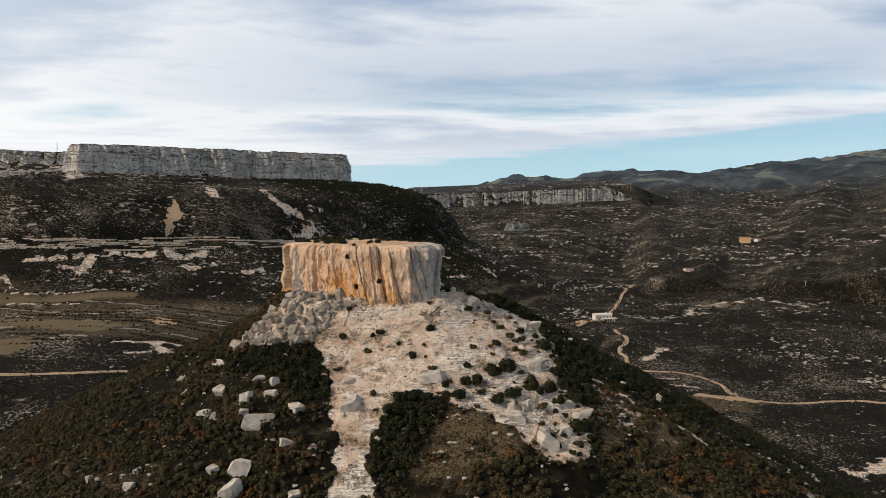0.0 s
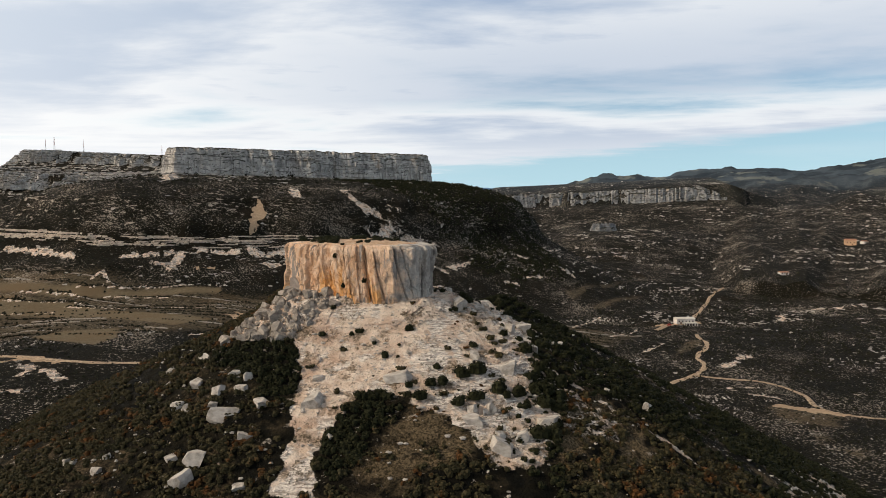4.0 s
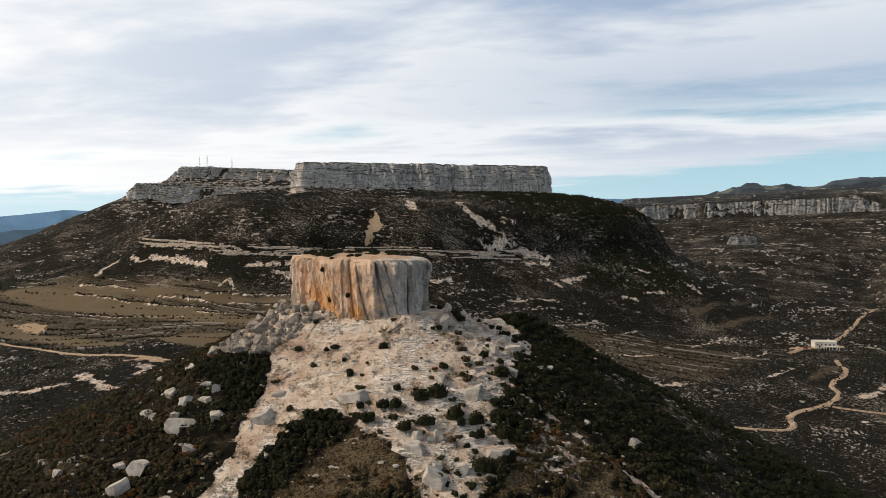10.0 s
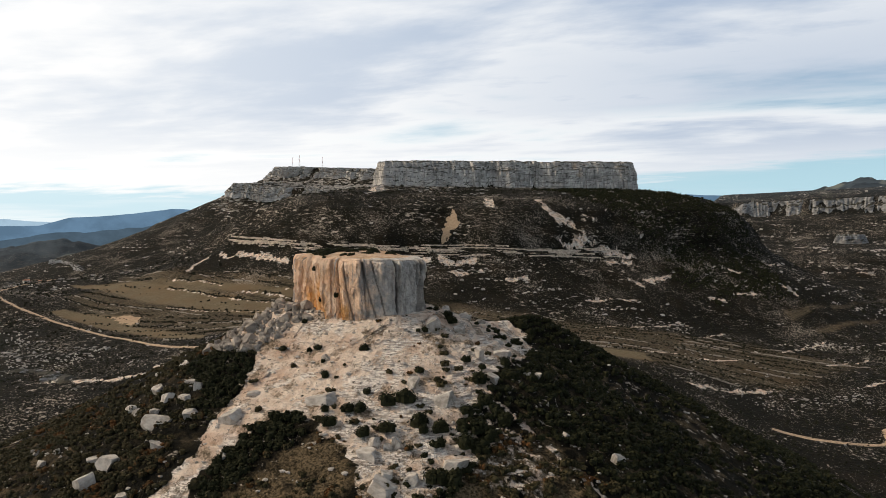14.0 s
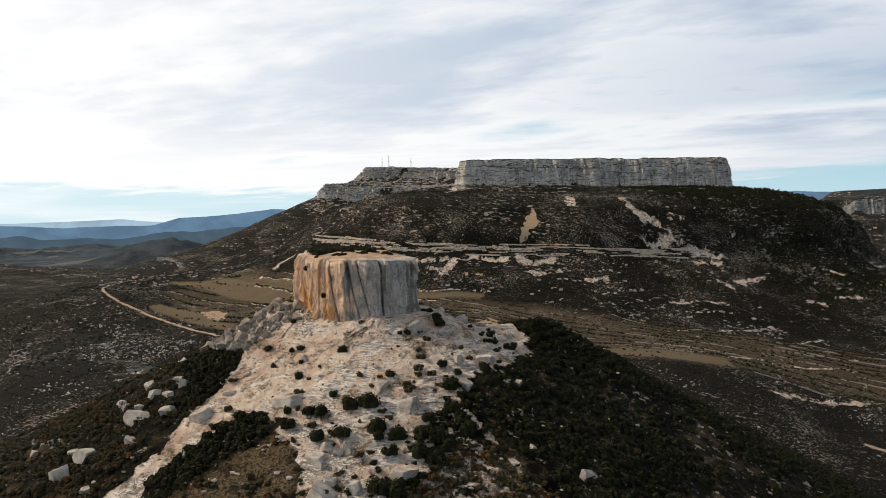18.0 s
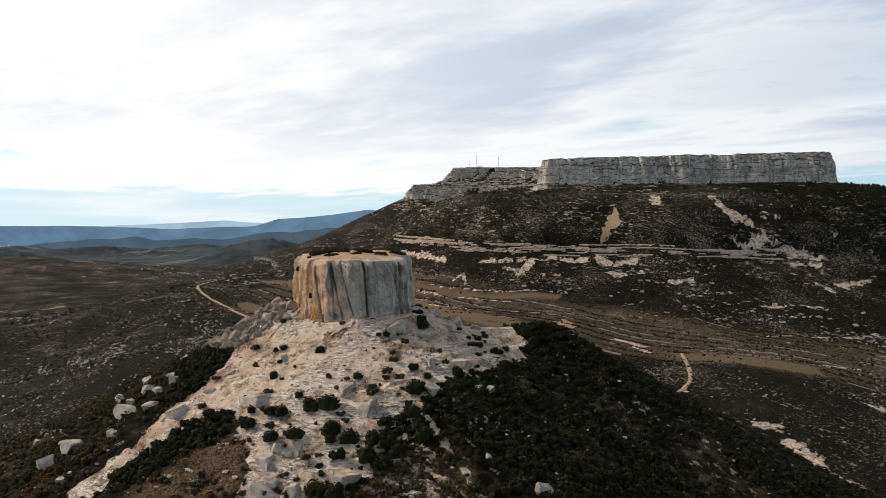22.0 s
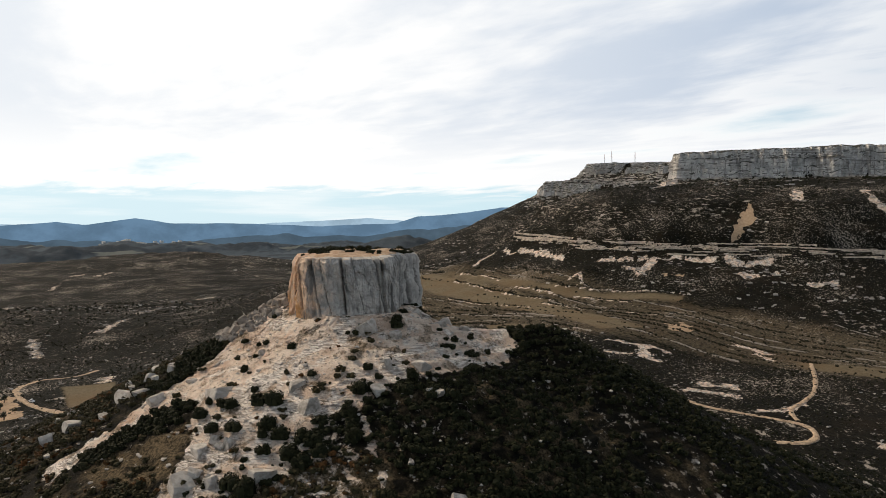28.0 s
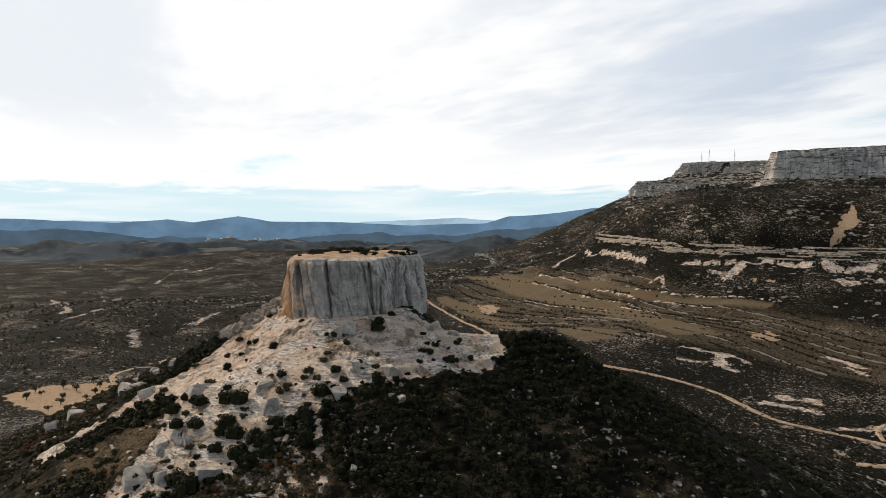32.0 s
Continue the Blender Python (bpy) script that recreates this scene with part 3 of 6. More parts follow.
PALE_FAR = [[(-946, 59), (-816, 83)], [(-926, 60), (-745, 74)], [(-602, 169), (-646, 207)], [(-688, 227), (-781, 276)], [(-1323, 266), (-1364, 292)], [(-1300, 301), (-1409, 352)], [(-1130, 205), (-1249, 242)], [(-799, 109), (-923, 136)], [(-695, 70), (-737, 103)], [(-848, 308), (-876, 369)], [(-616, 125), (-555, 121)]]
BANKS = [[(-434, 448), (-396, 440), (-356, 434), (-335, 431)], [(-343, 430), (-318, 435), (-293, 434)], [(-452, 466), (-412, 460), (-379, 454)], [(-347, 445), (-325, 448), (-302, 444)], [(-393, 408), (-350, 406), (-299, 414)], [(-311, 454), (-278, 466), (-218, 499)], [(-285, 449), (-242, 462)], [(-300, 427), (-252, 425), (-207, 442)]]
BANKS_EAST = [[(-3, 466), (8, 473), (20, 494)], [(45, 566), (60, 617), (78, 673)], [(72, 534), (85, 557), (102, 610)], [(90, 490), (101, 508), (108, 519)], [(-11, 572), (1, 630)], [(-104, 591), (-88, 614), (-69, 625)], [(-100, 573), (-67, 613)], [(-79, 522), (-55, 573), (-31, 622)], [(-33, 445), (-13, 465)], [(124, 407), (142, 413)], [(130, 396), (147, 393)]]
FIELD_SADDLE = [[(-594, 466), (-488, 465), (-367, 442), (-300, 434), (-226, 404), (-174, 389), (-184, 357), (-309, 404), (-430, 416)], [(-482, 465), (-432, 465), (-327, 456), (-278, 462), (-221, 495), (-215, 483), (-269, 452), (-308, 442), (-398, 447)], [(-240, 319), (-233, 336), (-207, 345), (-193, 320), (-193, 301), (-225, 309)], [(-470, 364), (-469, 376), (-436, 375), (-414, 378), (-405, 384), (-382, 374), (-367, 357), (-329, 348), (-258, 317), (-251, 306), (-296, 319), (-350, 338), (-426, 355)]]
FIELD_EAST = [[(-30, 469), (-18, 497), (-5, 509), (-14, 464), (-27, 448)], [(44, 724), (71, 770), (84, 780), (55, 710)], [(86, 778), (116, 843), (164, 983), (165, 969), (115, 830), (93, 775)], [(69, 706), (93, 744), (134, 804), (129, 782), (97, 732), (77, 696)], [(122, 527), (149, 569), (137, 526), (107, 478)], [(132, 376), (147, 380), (176, 375), (158, 348), (140, 346), (133, 356)], [(138, 331), (149, 330), (139, 317)], [(144, 314), (156, 311), (148, 298)]]
EARTH_NEW = [[(-246, 622), (-240, 622), (-232, 611), (-234, 595), (-233, 580), (-239, 589), (-244, 607)], [(-177, 415), (-179, 431), (-168, 427), (-160, 404), (-165, 400)], [(-250, 510), (-238, 520), (-236, 517), (-247, 506)], [(133, 377), (149, 379), (180, 381), (172, 372), (148, 370)], [(-217, 274), (-199, 278), (-189, 271), (-205, 269)], [(-413, 374), (-405, 384), (-384, 376), (-373, 360), (-394, 365)]]
FIELDS = FIELD_SADDLE + [[(-100, 410), (-67, 432), (-30, 441), (-20, 420), (-89, 397)], [(-408, 118), (-395, 146), (-330, 135), (-337, 111)]]
EARTHS = EARTH_NEW + [[(-381, 34), (-402, 51), (-397, 92), (-336, 88), (-312, 63)], [(120, 644), (124, 656), (138, 656), (136, 642)], [(148, 664), (150, 680), (172, 680), (170, 666)]]


def area(x, y, pts, soft):
    """1 well inside, 0 well outside, 0.5 on the outline."""
    return near_only(x, y, pts, soft * 1.5, lambda u, v: smooth(-soft, soft, np.where(inside(u, v, pts), 1, -1) * seg_dist(u, v, pts, True)[0]))


def near_only(x, y, pts, pad, work):
    """work() at the places close to pts, 0 elsewhere."""
    p = np.array(pts)
    (x0, y0), (x1, y1) = p.min(0) - pad, p.max(0) + pad
    m = (x > x0) & (x < x1) & (y > y0) & (y < y1)
    out = np.zeros(np.shape(x))
    if m.any():
        out[m] = work(x[m], y[m])
    return out


def cover(x, y):
    """Bare rock, dry field, open soil, far hazed land and layered slope at each place, 0 to 1."""
    ragged = 1.5 * fbm(x / 2.2, y / 2.2, 4, 50, 0.7)
    bare = area(x + ragged, y + 1.5 * fbm(x / 2.2 + 40, y / 2.2, 4, 58, 0.7), BARE, 1.3)
    bare = np.maximum(bare, 0.30 * area(x, y, WEST_SLABS, 2.5))
    bare = np.maximum(bare, 0.75 * area(x, y, RUBBLE, 1.5))
    bare = np.maximum(bare, 0.46 * area(x, y, MIXED, 2.0))
    bare = bare * (1 - area(x, y, MAT_SHRUB, 0.8)) * (1 - 0.8 * area(x, y, WEST_SHRUB, 0.8)) * (1 - 0.55 * area(x, y, DRY_GRASS, 1.2))
    bare = np.maximum(bare, near_only(x, y, PATHS["hill"], 3, lambda u, v: smooth(0.9, 0.1, seg_dist(u, v, PATHS["hill"])[0] + 0.5 * fbm(u, v, 2, 57)) * 0.62))
    for line in WHITE:
        bare = np.maximum(bare, near_only(x, y, line, 20, lambda u, v: smooth(7, 0, seg_dist(u, v, line)[0] + 8 * fbm(u / 7, v / 7, 4, 51, 0.7)) * 0.74))
    rag_x, rag_y = fbm(x / 9, y / 9, 4, 52, 0.7), fbm(x / 9 + 31, y / 9, 4, 53, 0.7)
    for p in SCREE + SCREE_EAST:
        bare = np.maximum(bare, 0.78 * area(x + 5 * rag_x, y + 5 * rag_y, p, 2.5))
    for lines, wd in ((PALE_LINES, 5), (PALE_VALLEY, 3.6), (PALE_SADDLE, 3.6), (PALE_EAST, 4), (PALE_FAR, 8), (BANKS, 2.0), (BANKS_EAST, 2.2)):
        for line in lines:
            bare = np.maximum(bare, near_only(x, y, line, 2 * wd, lambda u, v: (0.54 if lines in (PALE_FAR, PALE_EAST) else 0.74) * smooth(wd, 0.2 * wd, seg_dist(u, v, line)[0] + wd * 1.1 * fbm(u / (1.2 * wd), v / (1.2 * wd), 3, 54, 0.7))))
    field = np.zeros(np.shape(x))
    for p in FIELDS:
        field = np.maximum(field, area(x, y, p, 2.5))
    for p in FIELD_EAST:
        field = np.maximum(field, 0.52 * area(x + 4 * rag_x, y + 4 * rag_y, p, 4))
    field = np.maximum(field, 0.50 * terraced(x, y))
    field = np.maximum(field, 0.55 * area(x, y, DRY_GRASS, 1.5))
    near_west = smooth(-8, -16, x) * smooth(-75, -55, x) * smooth(40, 50, y) * smooth(118, 100, y) + 0.8 * smooth(-8, -4, x) * smooth(14, 8, x) * smooth(40, 50, y) * smooth(72, 66, y)
    field = np.maximum(field, 0.36 * near_west * smooth(-0.25, 0.35, fbm(x / 6, y / 6, 4, 55, 0.6)))
    near_east = smooth(12, 18, x) * smooth(75, 60, x) * smooth(45, 52, y) * smooth(130, 110, y)
    field = np.maximum(field, (0.45 + 0.2 * smooth(88, 72, y)) * near_east * smooth(-0.3, 0.3, fbm(x / 3.5, y / 3.5, 4, 59, 0.65)))
    earth = np.zeros(np.shape(x))
    for p in EARTHS:
        earth = np.maximum(earth, area(x + 7 * rag_x, y + 7 * rag_y, p, 2.5))
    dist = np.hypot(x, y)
    # far: how much the painted haze takes over, growing with distance
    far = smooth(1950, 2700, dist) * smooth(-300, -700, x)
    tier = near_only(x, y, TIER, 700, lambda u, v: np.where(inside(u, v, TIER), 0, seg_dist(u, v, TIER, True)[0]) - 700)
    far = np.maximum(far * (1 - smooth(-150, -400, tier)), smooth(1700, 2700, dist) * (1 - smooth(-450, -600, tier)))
    d = near_only(x, y, MESA, 400, lambda u, v: np.where(inside(u, v, MESA), 0, 400 - seg_dist(u, v, MESA, True)[0]))
    strata = smooth(260, 120, np.abs(360 - d)) * smooth(250, 400, dist)
    strata = np.maximum(strata, 0.75 * smooth(900, 1400, dist) * smooth(-100, 100, x))
    return bare, field, earth, far, strata


# ---------------------------------------------------------------- the ground: one sheet of rings about the flight, to the horizon
CENTRE = (35.0, 35.0)
turn = np.radians(np.r_[np.arange(-46, 110, 0.15), np.arange(110, 314, 3.0)])
rings = np.r_[12 * np.exp(np.arange(0, 300) * 0.0100), 12 * np.exp(np.arange(3.0, 4.4, 0.0062)), 12 * np.exp(np.arange(4.4, 6.04, 0.011))]
A, R = np.meshgrid(turn, rings)
GX, GY = CENTRE[0] - R * np.sin(A), CENTRE[1] + R * np.cos(A)
GZ = height(GX, GY)
nr, na = GX.shape
idx = np.arange(nr * na).reshape(nr, na)
nxt = np.roll(idx, -1, axis=1)
quads = np.stack([idx[:-1], idx[1:], nxt[1:], nxt[:-1]], -1).reshape(-1, 4)[:, ::-1]
ground = new("ground", mesh_from("ground", np.stack([GX, GY, GZ], -1).reshape(-1, 3), quads, GROUND))
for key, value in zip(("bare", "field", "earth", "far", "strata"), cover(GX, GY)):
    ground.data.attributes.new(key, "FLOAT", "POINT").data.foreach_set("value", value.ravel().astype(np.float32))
tagged(ground, "rocky hillside and valley floor under dark scrub", "ground", kind="structure")

# ---------------------------------------------------------------- cliffs
def resample(pts, step):
    p = np.array(pts, float)
    run = np.r_[0, np.cumsum(np.hypot(*np.diff(p, axis=0).T))]
    s = np.arange(0, run[-1], step)
    return np.stack([np.interp(s, run, p[:, 0]), np.interp(s, run, p[:, 1])], -1), s


def cliff_band(name, label, pts, top, drop, step, seed, rough=1.0, rows=26, taper=True, cap=0.0, stone=None):
    """A broken rock face along pts, which run with the open side on the right."""
    p, s = resample(pts, step)
    t = np.gradient(p, axis=0)
    for _ in range(3):
        t[1:-1] = (t[:-2] + 2 * t[1:-1] + t[2:]) / 4
    t /= np.hypot(*t.T)[:, None]
    out = np.stack([t[:, 1], -t[:, 0]], -1)
    h = np.linspace(0, 1, rows)
    S, H = np.meshgrid(s, h)
    drop_m = float(np.mean([drop(x, y) for x, y in p]))
    bays = fbm(S / 26, H * 0.4, 2, seed) * 3.2
    off1, rim1, deep1 = blocky(S, H * drop_m, seed, (2.5, 17.0), 9.0)
    off2, rim2, deep2 = blocky(S, H * drop_m, seed + 9, (1.2, 6.0), 3.5)
    cracks = 1.8 * deep1 * np.exp(-((rim1 / 0.7) ** 2)) + 0.7 * deep2 * np.exp(-((rim2 / 0.5) ** 2))
    pillars = 2.8 * off1 + 1.2 * off2 - 0.8 * cracks
    wave = H * 6 + 0.5 * vnoise(S / 40, 0 * S, seed + 3)
    shelf = (3.5 - 2.6 * cap) * smooth(0.52, 0.60, H + 0.12 * vnoise(S / 30, 0 * S, seed + 7)) * smooth(-0.35, 0.3, vnoise(S / 60, 0 * S, seed + 8))
    layer = (np.floor(wave) + smooth(0.7, 1.0, wave - np.floor(wave))) / 6
    broken = 1 + 0.9 * smooth(-0.2, 0.5, vnoise(S / 55, 0 * S, seed + 21))
    off = 2.5 + (bays + pillars) * rough * broken + (1 - layer) * 5.5 * rough - shelf * rough + 0.7 * vnoise(S / 2.5, H * 12, seed + 4) * rough
    off = off - smooth(0.95, 1.0, H) * 1.6 - cap * smooth(0.74, 0.77, H) * 1.2
    zt = np.array([top(x, y) for x, y in p]) + fbm(s / 9, 0 * s, 3, seed + 5) * 0.8 - 1.0 * smooth(0.1, 0.6, fbm(s / 30, 0 * s, 3, seed + 15))
    lo = np.array([drop(x, y) for x, y in p]) + fbm(s / 15, 0 * s, 3, seed + 6) * 0.22 * drop_m
    ends = smooth(0, 0.12, s / s[-1]) * smooth(1, 0.88, s / s[-1])
    if taper:
        zt, lo = zt - lo * 0.6 * (1 - ends), lo * (0.35 + 0.65 * ends)
    z = zt - lo * (1 - H) - (H < 0.02) * 8
    v = np.stack([p[:, 0] + out[:, 0] * off, p[:, 1] + out[:, 1] * off, z], -1)
    back = v[-1].copy()
    back[:, 0] -= out[:, 0] * (1 + 0.3 * drop_m)
    back[:, 1] -= out[:, 1] * (1 + 0.3 * drop_m)
    back[:, 2] -= 1.5
    v = np.concatenate([v, back[None]], 0)
    n, m = v.shape[:2]
    ii = np.arange(n * m).reshape(n, m)
    q = np.stack([ii[:-1, :-1], ii[:-1, 1:], ii[1:, 1:], ii[1:, :-1]], -1).reshape(-1, 4)
    ob = new(name, mesh_from(name, v.reshape(-1, 3), q, stone or CLIFF, False))
    return tagged(ob, label, "cliff", kind="structure")


mesa_top = lambda x, y: 78 + 0.012 * (x + 379) + 0.01 * (y - 720) + 0.6
cliff_band("mesa_cliff", "long grey limestone cliff along the table mountain", [(-445, 830), (-425, 796), (-400, 745), (-379, 722), (-318, 772), (-255, 818), (-190, 868), (-131, 916), (-135, 930), (-160, 980), (-190, 1060)], mesa_top, lambda x, y: 31.0, 1.5, 60, rows=34, taper=False, cap=1.0)
cliff_band("plateau_cliff", "broken grey limestone step below the masts", TIER_UP[:7], lambda x, y: float(tier_up_top(x)) + 0.8, lambda x, y: 24.0, 2.2, 70, 2.6, 18)
cliff_band("tier_cliff", "lower limestone cliff of the plateau", TIER[:9], lambda x, y: float(tier_top(x)) + 0.8, lambda x, y: 27.0, 2.0, 80, 2.8, 18)
cliff_band("far_cliff", "grey limestone cliffs across the valley", FAR_EDGE, lambda x, y: float(np.interp(x, [-90, 25, 180, 500], [60, 64, 70, 82])), lambda x, y: 38.0, 3.5, 90, 1.6, 12, stone=CLIFF_HAZED)
# thin ledges running along the lower slope of the table mountain
cliff_band("slope_ledge_upper", "short limestone ledge under the mesa cliff", [(-262, 770), (-225, 800), (-180, 838)], lambda x, y: 46.0, lambda x, y: 9.0, 1.4, 110, 0.5, 8)
cliff_band("valley_outcrop", "grey limestone outcrop in the valley", [(132, 1505), (150, 1490), (175, 1500), (190, 1525)], lambda x, y: -12.0, lambda x, y: 26.0, 1.8, 120, 0.8, 10, stone=CLIFF_HAZED)
cliff_band("gully_cliff", "pale limestone scarp along the ravine", [(-345, 240), (-294, 233), (-276, 232), (-259, 230), (-239, 225), (-220, 212)], lambda x, y: float(height([x], [y])[0]) + 0.8 + 1.2 * math.sin(x / 9) * math.sin(x / 23), lambda x, y: 8.0, 0.7, 130, 1.5, 12)
cliff_band("field_scarp", "low limestone scarp beside the fields", [(-1285, 925), (-1267, 914), (-1190, 885), (-1121, 855), (-1080, 850)], lambda x, y: float(height([x], [y])[0]) + 6.0, lambda x, y: 20.0, 1.6, 140, 1.6, 12)


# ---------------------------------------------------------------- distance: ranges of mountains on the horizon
# self-lit colour: the blue haze of distance is painted in, no lamp reaches it
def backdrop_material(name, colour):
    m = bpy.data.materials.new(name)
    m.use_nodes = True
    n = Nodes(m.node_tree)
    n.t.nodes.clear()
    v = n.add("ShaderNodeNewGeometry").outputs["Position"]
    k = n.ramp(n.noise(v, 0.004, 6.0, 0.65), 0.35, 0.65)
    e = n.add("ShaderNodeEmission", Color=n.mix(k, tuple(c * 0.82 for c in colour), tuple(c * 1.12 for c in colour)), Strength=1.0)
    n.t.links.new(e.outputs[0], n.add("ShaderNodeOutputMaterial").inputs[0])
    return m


def mountain_range(name, radius, az, tops, colour, seed, wobble):
    """A range round the place: tops in metres at the bearings az, in degrees to the left of +y."""
    a = np.arange(az[0], az[-1], 0.12)
    top = np.interp(a, az, tops) + fbm(a / 2.6, a * 0, 5, seed) * wobble
    rows = []
    for k in np.linspace(0, 1, 7):
        r = radius - 320 * (1 - k) + 30 * fbm(a / 1.2, a * 0 + 3 * k, 3, seed + 1) * (1 - k)
        z = -230 + (top + 230) * k
        rows.append(np.stack([-r * np.sin(np.radians(a)), r * np.cos(np.radians(a)), z], -1))
    v = np.stack(rows)
    n, m = v.shape[:2]
    ii = np.arange(n * m).reshape(n, m)
    q = np.stack([ii[:-1, :-1], ii[:-1, 1:], ii[1:, 1:], ii[1:, :-1]], -1).reshape(-1, 4)
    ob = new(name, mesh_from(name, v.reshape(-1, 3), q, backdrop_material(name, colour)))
    tagged(ob, "blue hazy mountain range on the horizon", "mountains", kind="structure")


# the farther the range, the paler the haze put into its colour
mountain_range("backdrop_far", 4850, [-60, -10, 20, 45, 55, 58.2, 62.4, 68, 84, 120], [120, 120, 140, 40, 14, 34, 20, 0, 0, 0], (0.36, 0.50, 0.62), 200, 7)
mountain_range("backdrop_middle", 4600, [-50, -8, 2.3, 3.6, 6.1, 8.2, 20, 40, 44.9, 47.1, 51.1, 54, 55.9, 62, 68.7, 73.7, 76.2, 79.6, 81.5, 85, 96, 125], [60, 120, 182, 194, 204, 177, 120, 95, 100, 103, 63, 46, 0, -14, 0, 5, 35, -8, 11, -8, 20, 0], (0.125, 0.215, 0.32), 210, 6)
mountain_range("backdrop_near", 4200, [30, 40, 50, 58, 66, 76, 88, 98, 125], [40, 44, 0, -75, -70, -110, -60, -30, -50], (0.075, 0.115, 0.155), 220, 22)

# ---------------------------------------------------------------- the rock on the summit
def rock_material():
    m, n, b = material("summit_rock", 0.93)
    v = n.add("ShaderNodeNewGeometry").outputs["Position"]
    x, y, z = n.split(v)

    def attr(key):
        k = n.t.nodes.new("ShaderNodeAttribute")
        k.attribute_name = key
        return k.outputs["Fac"]

    around, flat, crack = attr("around"), attr("flat"), attr("crack")
    streak = n.noise(n.join(n.math("MULTIPLY", around, 0.42), n.math("MULTIPLY", z, 0.05), 0.0), 1.0, 6.0, 0.6, 0.3)
    thin = n.noise(n.join(n.math("MULTIPLY", around, 1.5), n.math("MULTIPLY", z, 0.75), 4.0), 1.0, 6.0, 0.7, 0.4)
    blot = n.noise(v, 0.55, 6.0, 0.65)
    grain = n.noise(v, 5.0, 6.0, 0.7)
    grey = n.mix(n.ramp(blot, 0.34, 0.66), (0.38, 0.355, 0.325), (0.66, 0.615, 0.555))
    grey = n.mix(n.math("MULTIPLY", n.ramp(streak, 0.55, 0.66), 0.5), grey, (0.20, 0.195, 0.19))
    # the sheltered south-west side keeps its fresh pink and ochre rock
    side = n.math("ADD", n.math("MULTIPLY", n.math("ADD", x, 11.0), -0.055), n.math("MULTIPLY", n.math("ADD", y, -100.0), -0.070))
    fresh = n.ramp(n.math("ADD", side, n.math("MULTIPLY", n.math("SUBTRACT", blot, 0.5), 1.3)), 0.10, 0.50)
    peach = n.mix(n.ramp(blot, 0.35, 0.65), (0.64, 0.40, 0.245), (0.80, 0.60, 0.44))
    deep = n.ramp(n.math("ADD", n.math("ADD", streak, n.math("MULTIPLY", thin, 0.35)), n.math("MULTIPLY", n.math("ADD", z, 8.0), -0.030)), 0.70, 0.86)
    peach = n.mix(n.math("MULTIPLY", deep, 0.85), peach, (0.70, 0.36, 0.12))
    peach = n.mix(n.math("MULTIPLY", n.ramp(streak, 0.425, 0.405), 0.85), peach, (0.26, 0.245, 0.235))
    c = n.mix(fresh, grey, peach)
    fine = n.noise(n.join(n.math("MULTIPLY", around, 2.6), n.math("MULTIPLY", z, 0.22), 9.0), 1.0, 5.0, 0.7, 0.5)
    c = n.mix(n.math("MULTIPLY", n.ramp(fine, 0.54, 0.66), 0.42), c, (0.21, 0.19, 0.165))
    c = n.mix(n.math("MULTIPLY", n.ramp(thin, 0.60, 0.70), 0.32), c, (0.20, 0.175, 0.15))
    c = n.mix(n.math("MULTIPLY", n.ramp(grain, 0.57, 0.68), 0.30), c, (0.22, 0.18, 0.145))
    c = n.mix(n.math("MULTIPLY", n.ramp(grain, 0.40, 0.30), 0.35), c, (0.64, 0.57, 0.49))
    c = n.mix(n.math("MULTIPLY", crack, 0.75), c, (0.055, 0.048, 0.042))
    sand = n.mix(n.ramp(blot, 0.4, 0.6), (0.46, 0.30, 0.185), (0.60, 0.45, 0.32))
    sand = n.mix(n.math("MULTIPLY", n.ramp(grain, 0.55, 0.7), 0.6), sand, (0.15, 0.12, 0.07))
    c = n.mix(n.ramp(n.math("ADD", flat, n.math("MULTIPLY", n.math("SUBTRACT", blot, 0.5), 0.6)), 0.45, 0.6), c, sand)
    n.set(b, "Base Color", c)
    add_bump(n, b, n.math("ADD", n.math("MULTIPLY", blot, 1.0), n.math("ADD", n.math("MULTIPLY", grain, 0.55), n.math("MULTIPLY", thin, 0.5))), 1.0, 0.35)
    return m


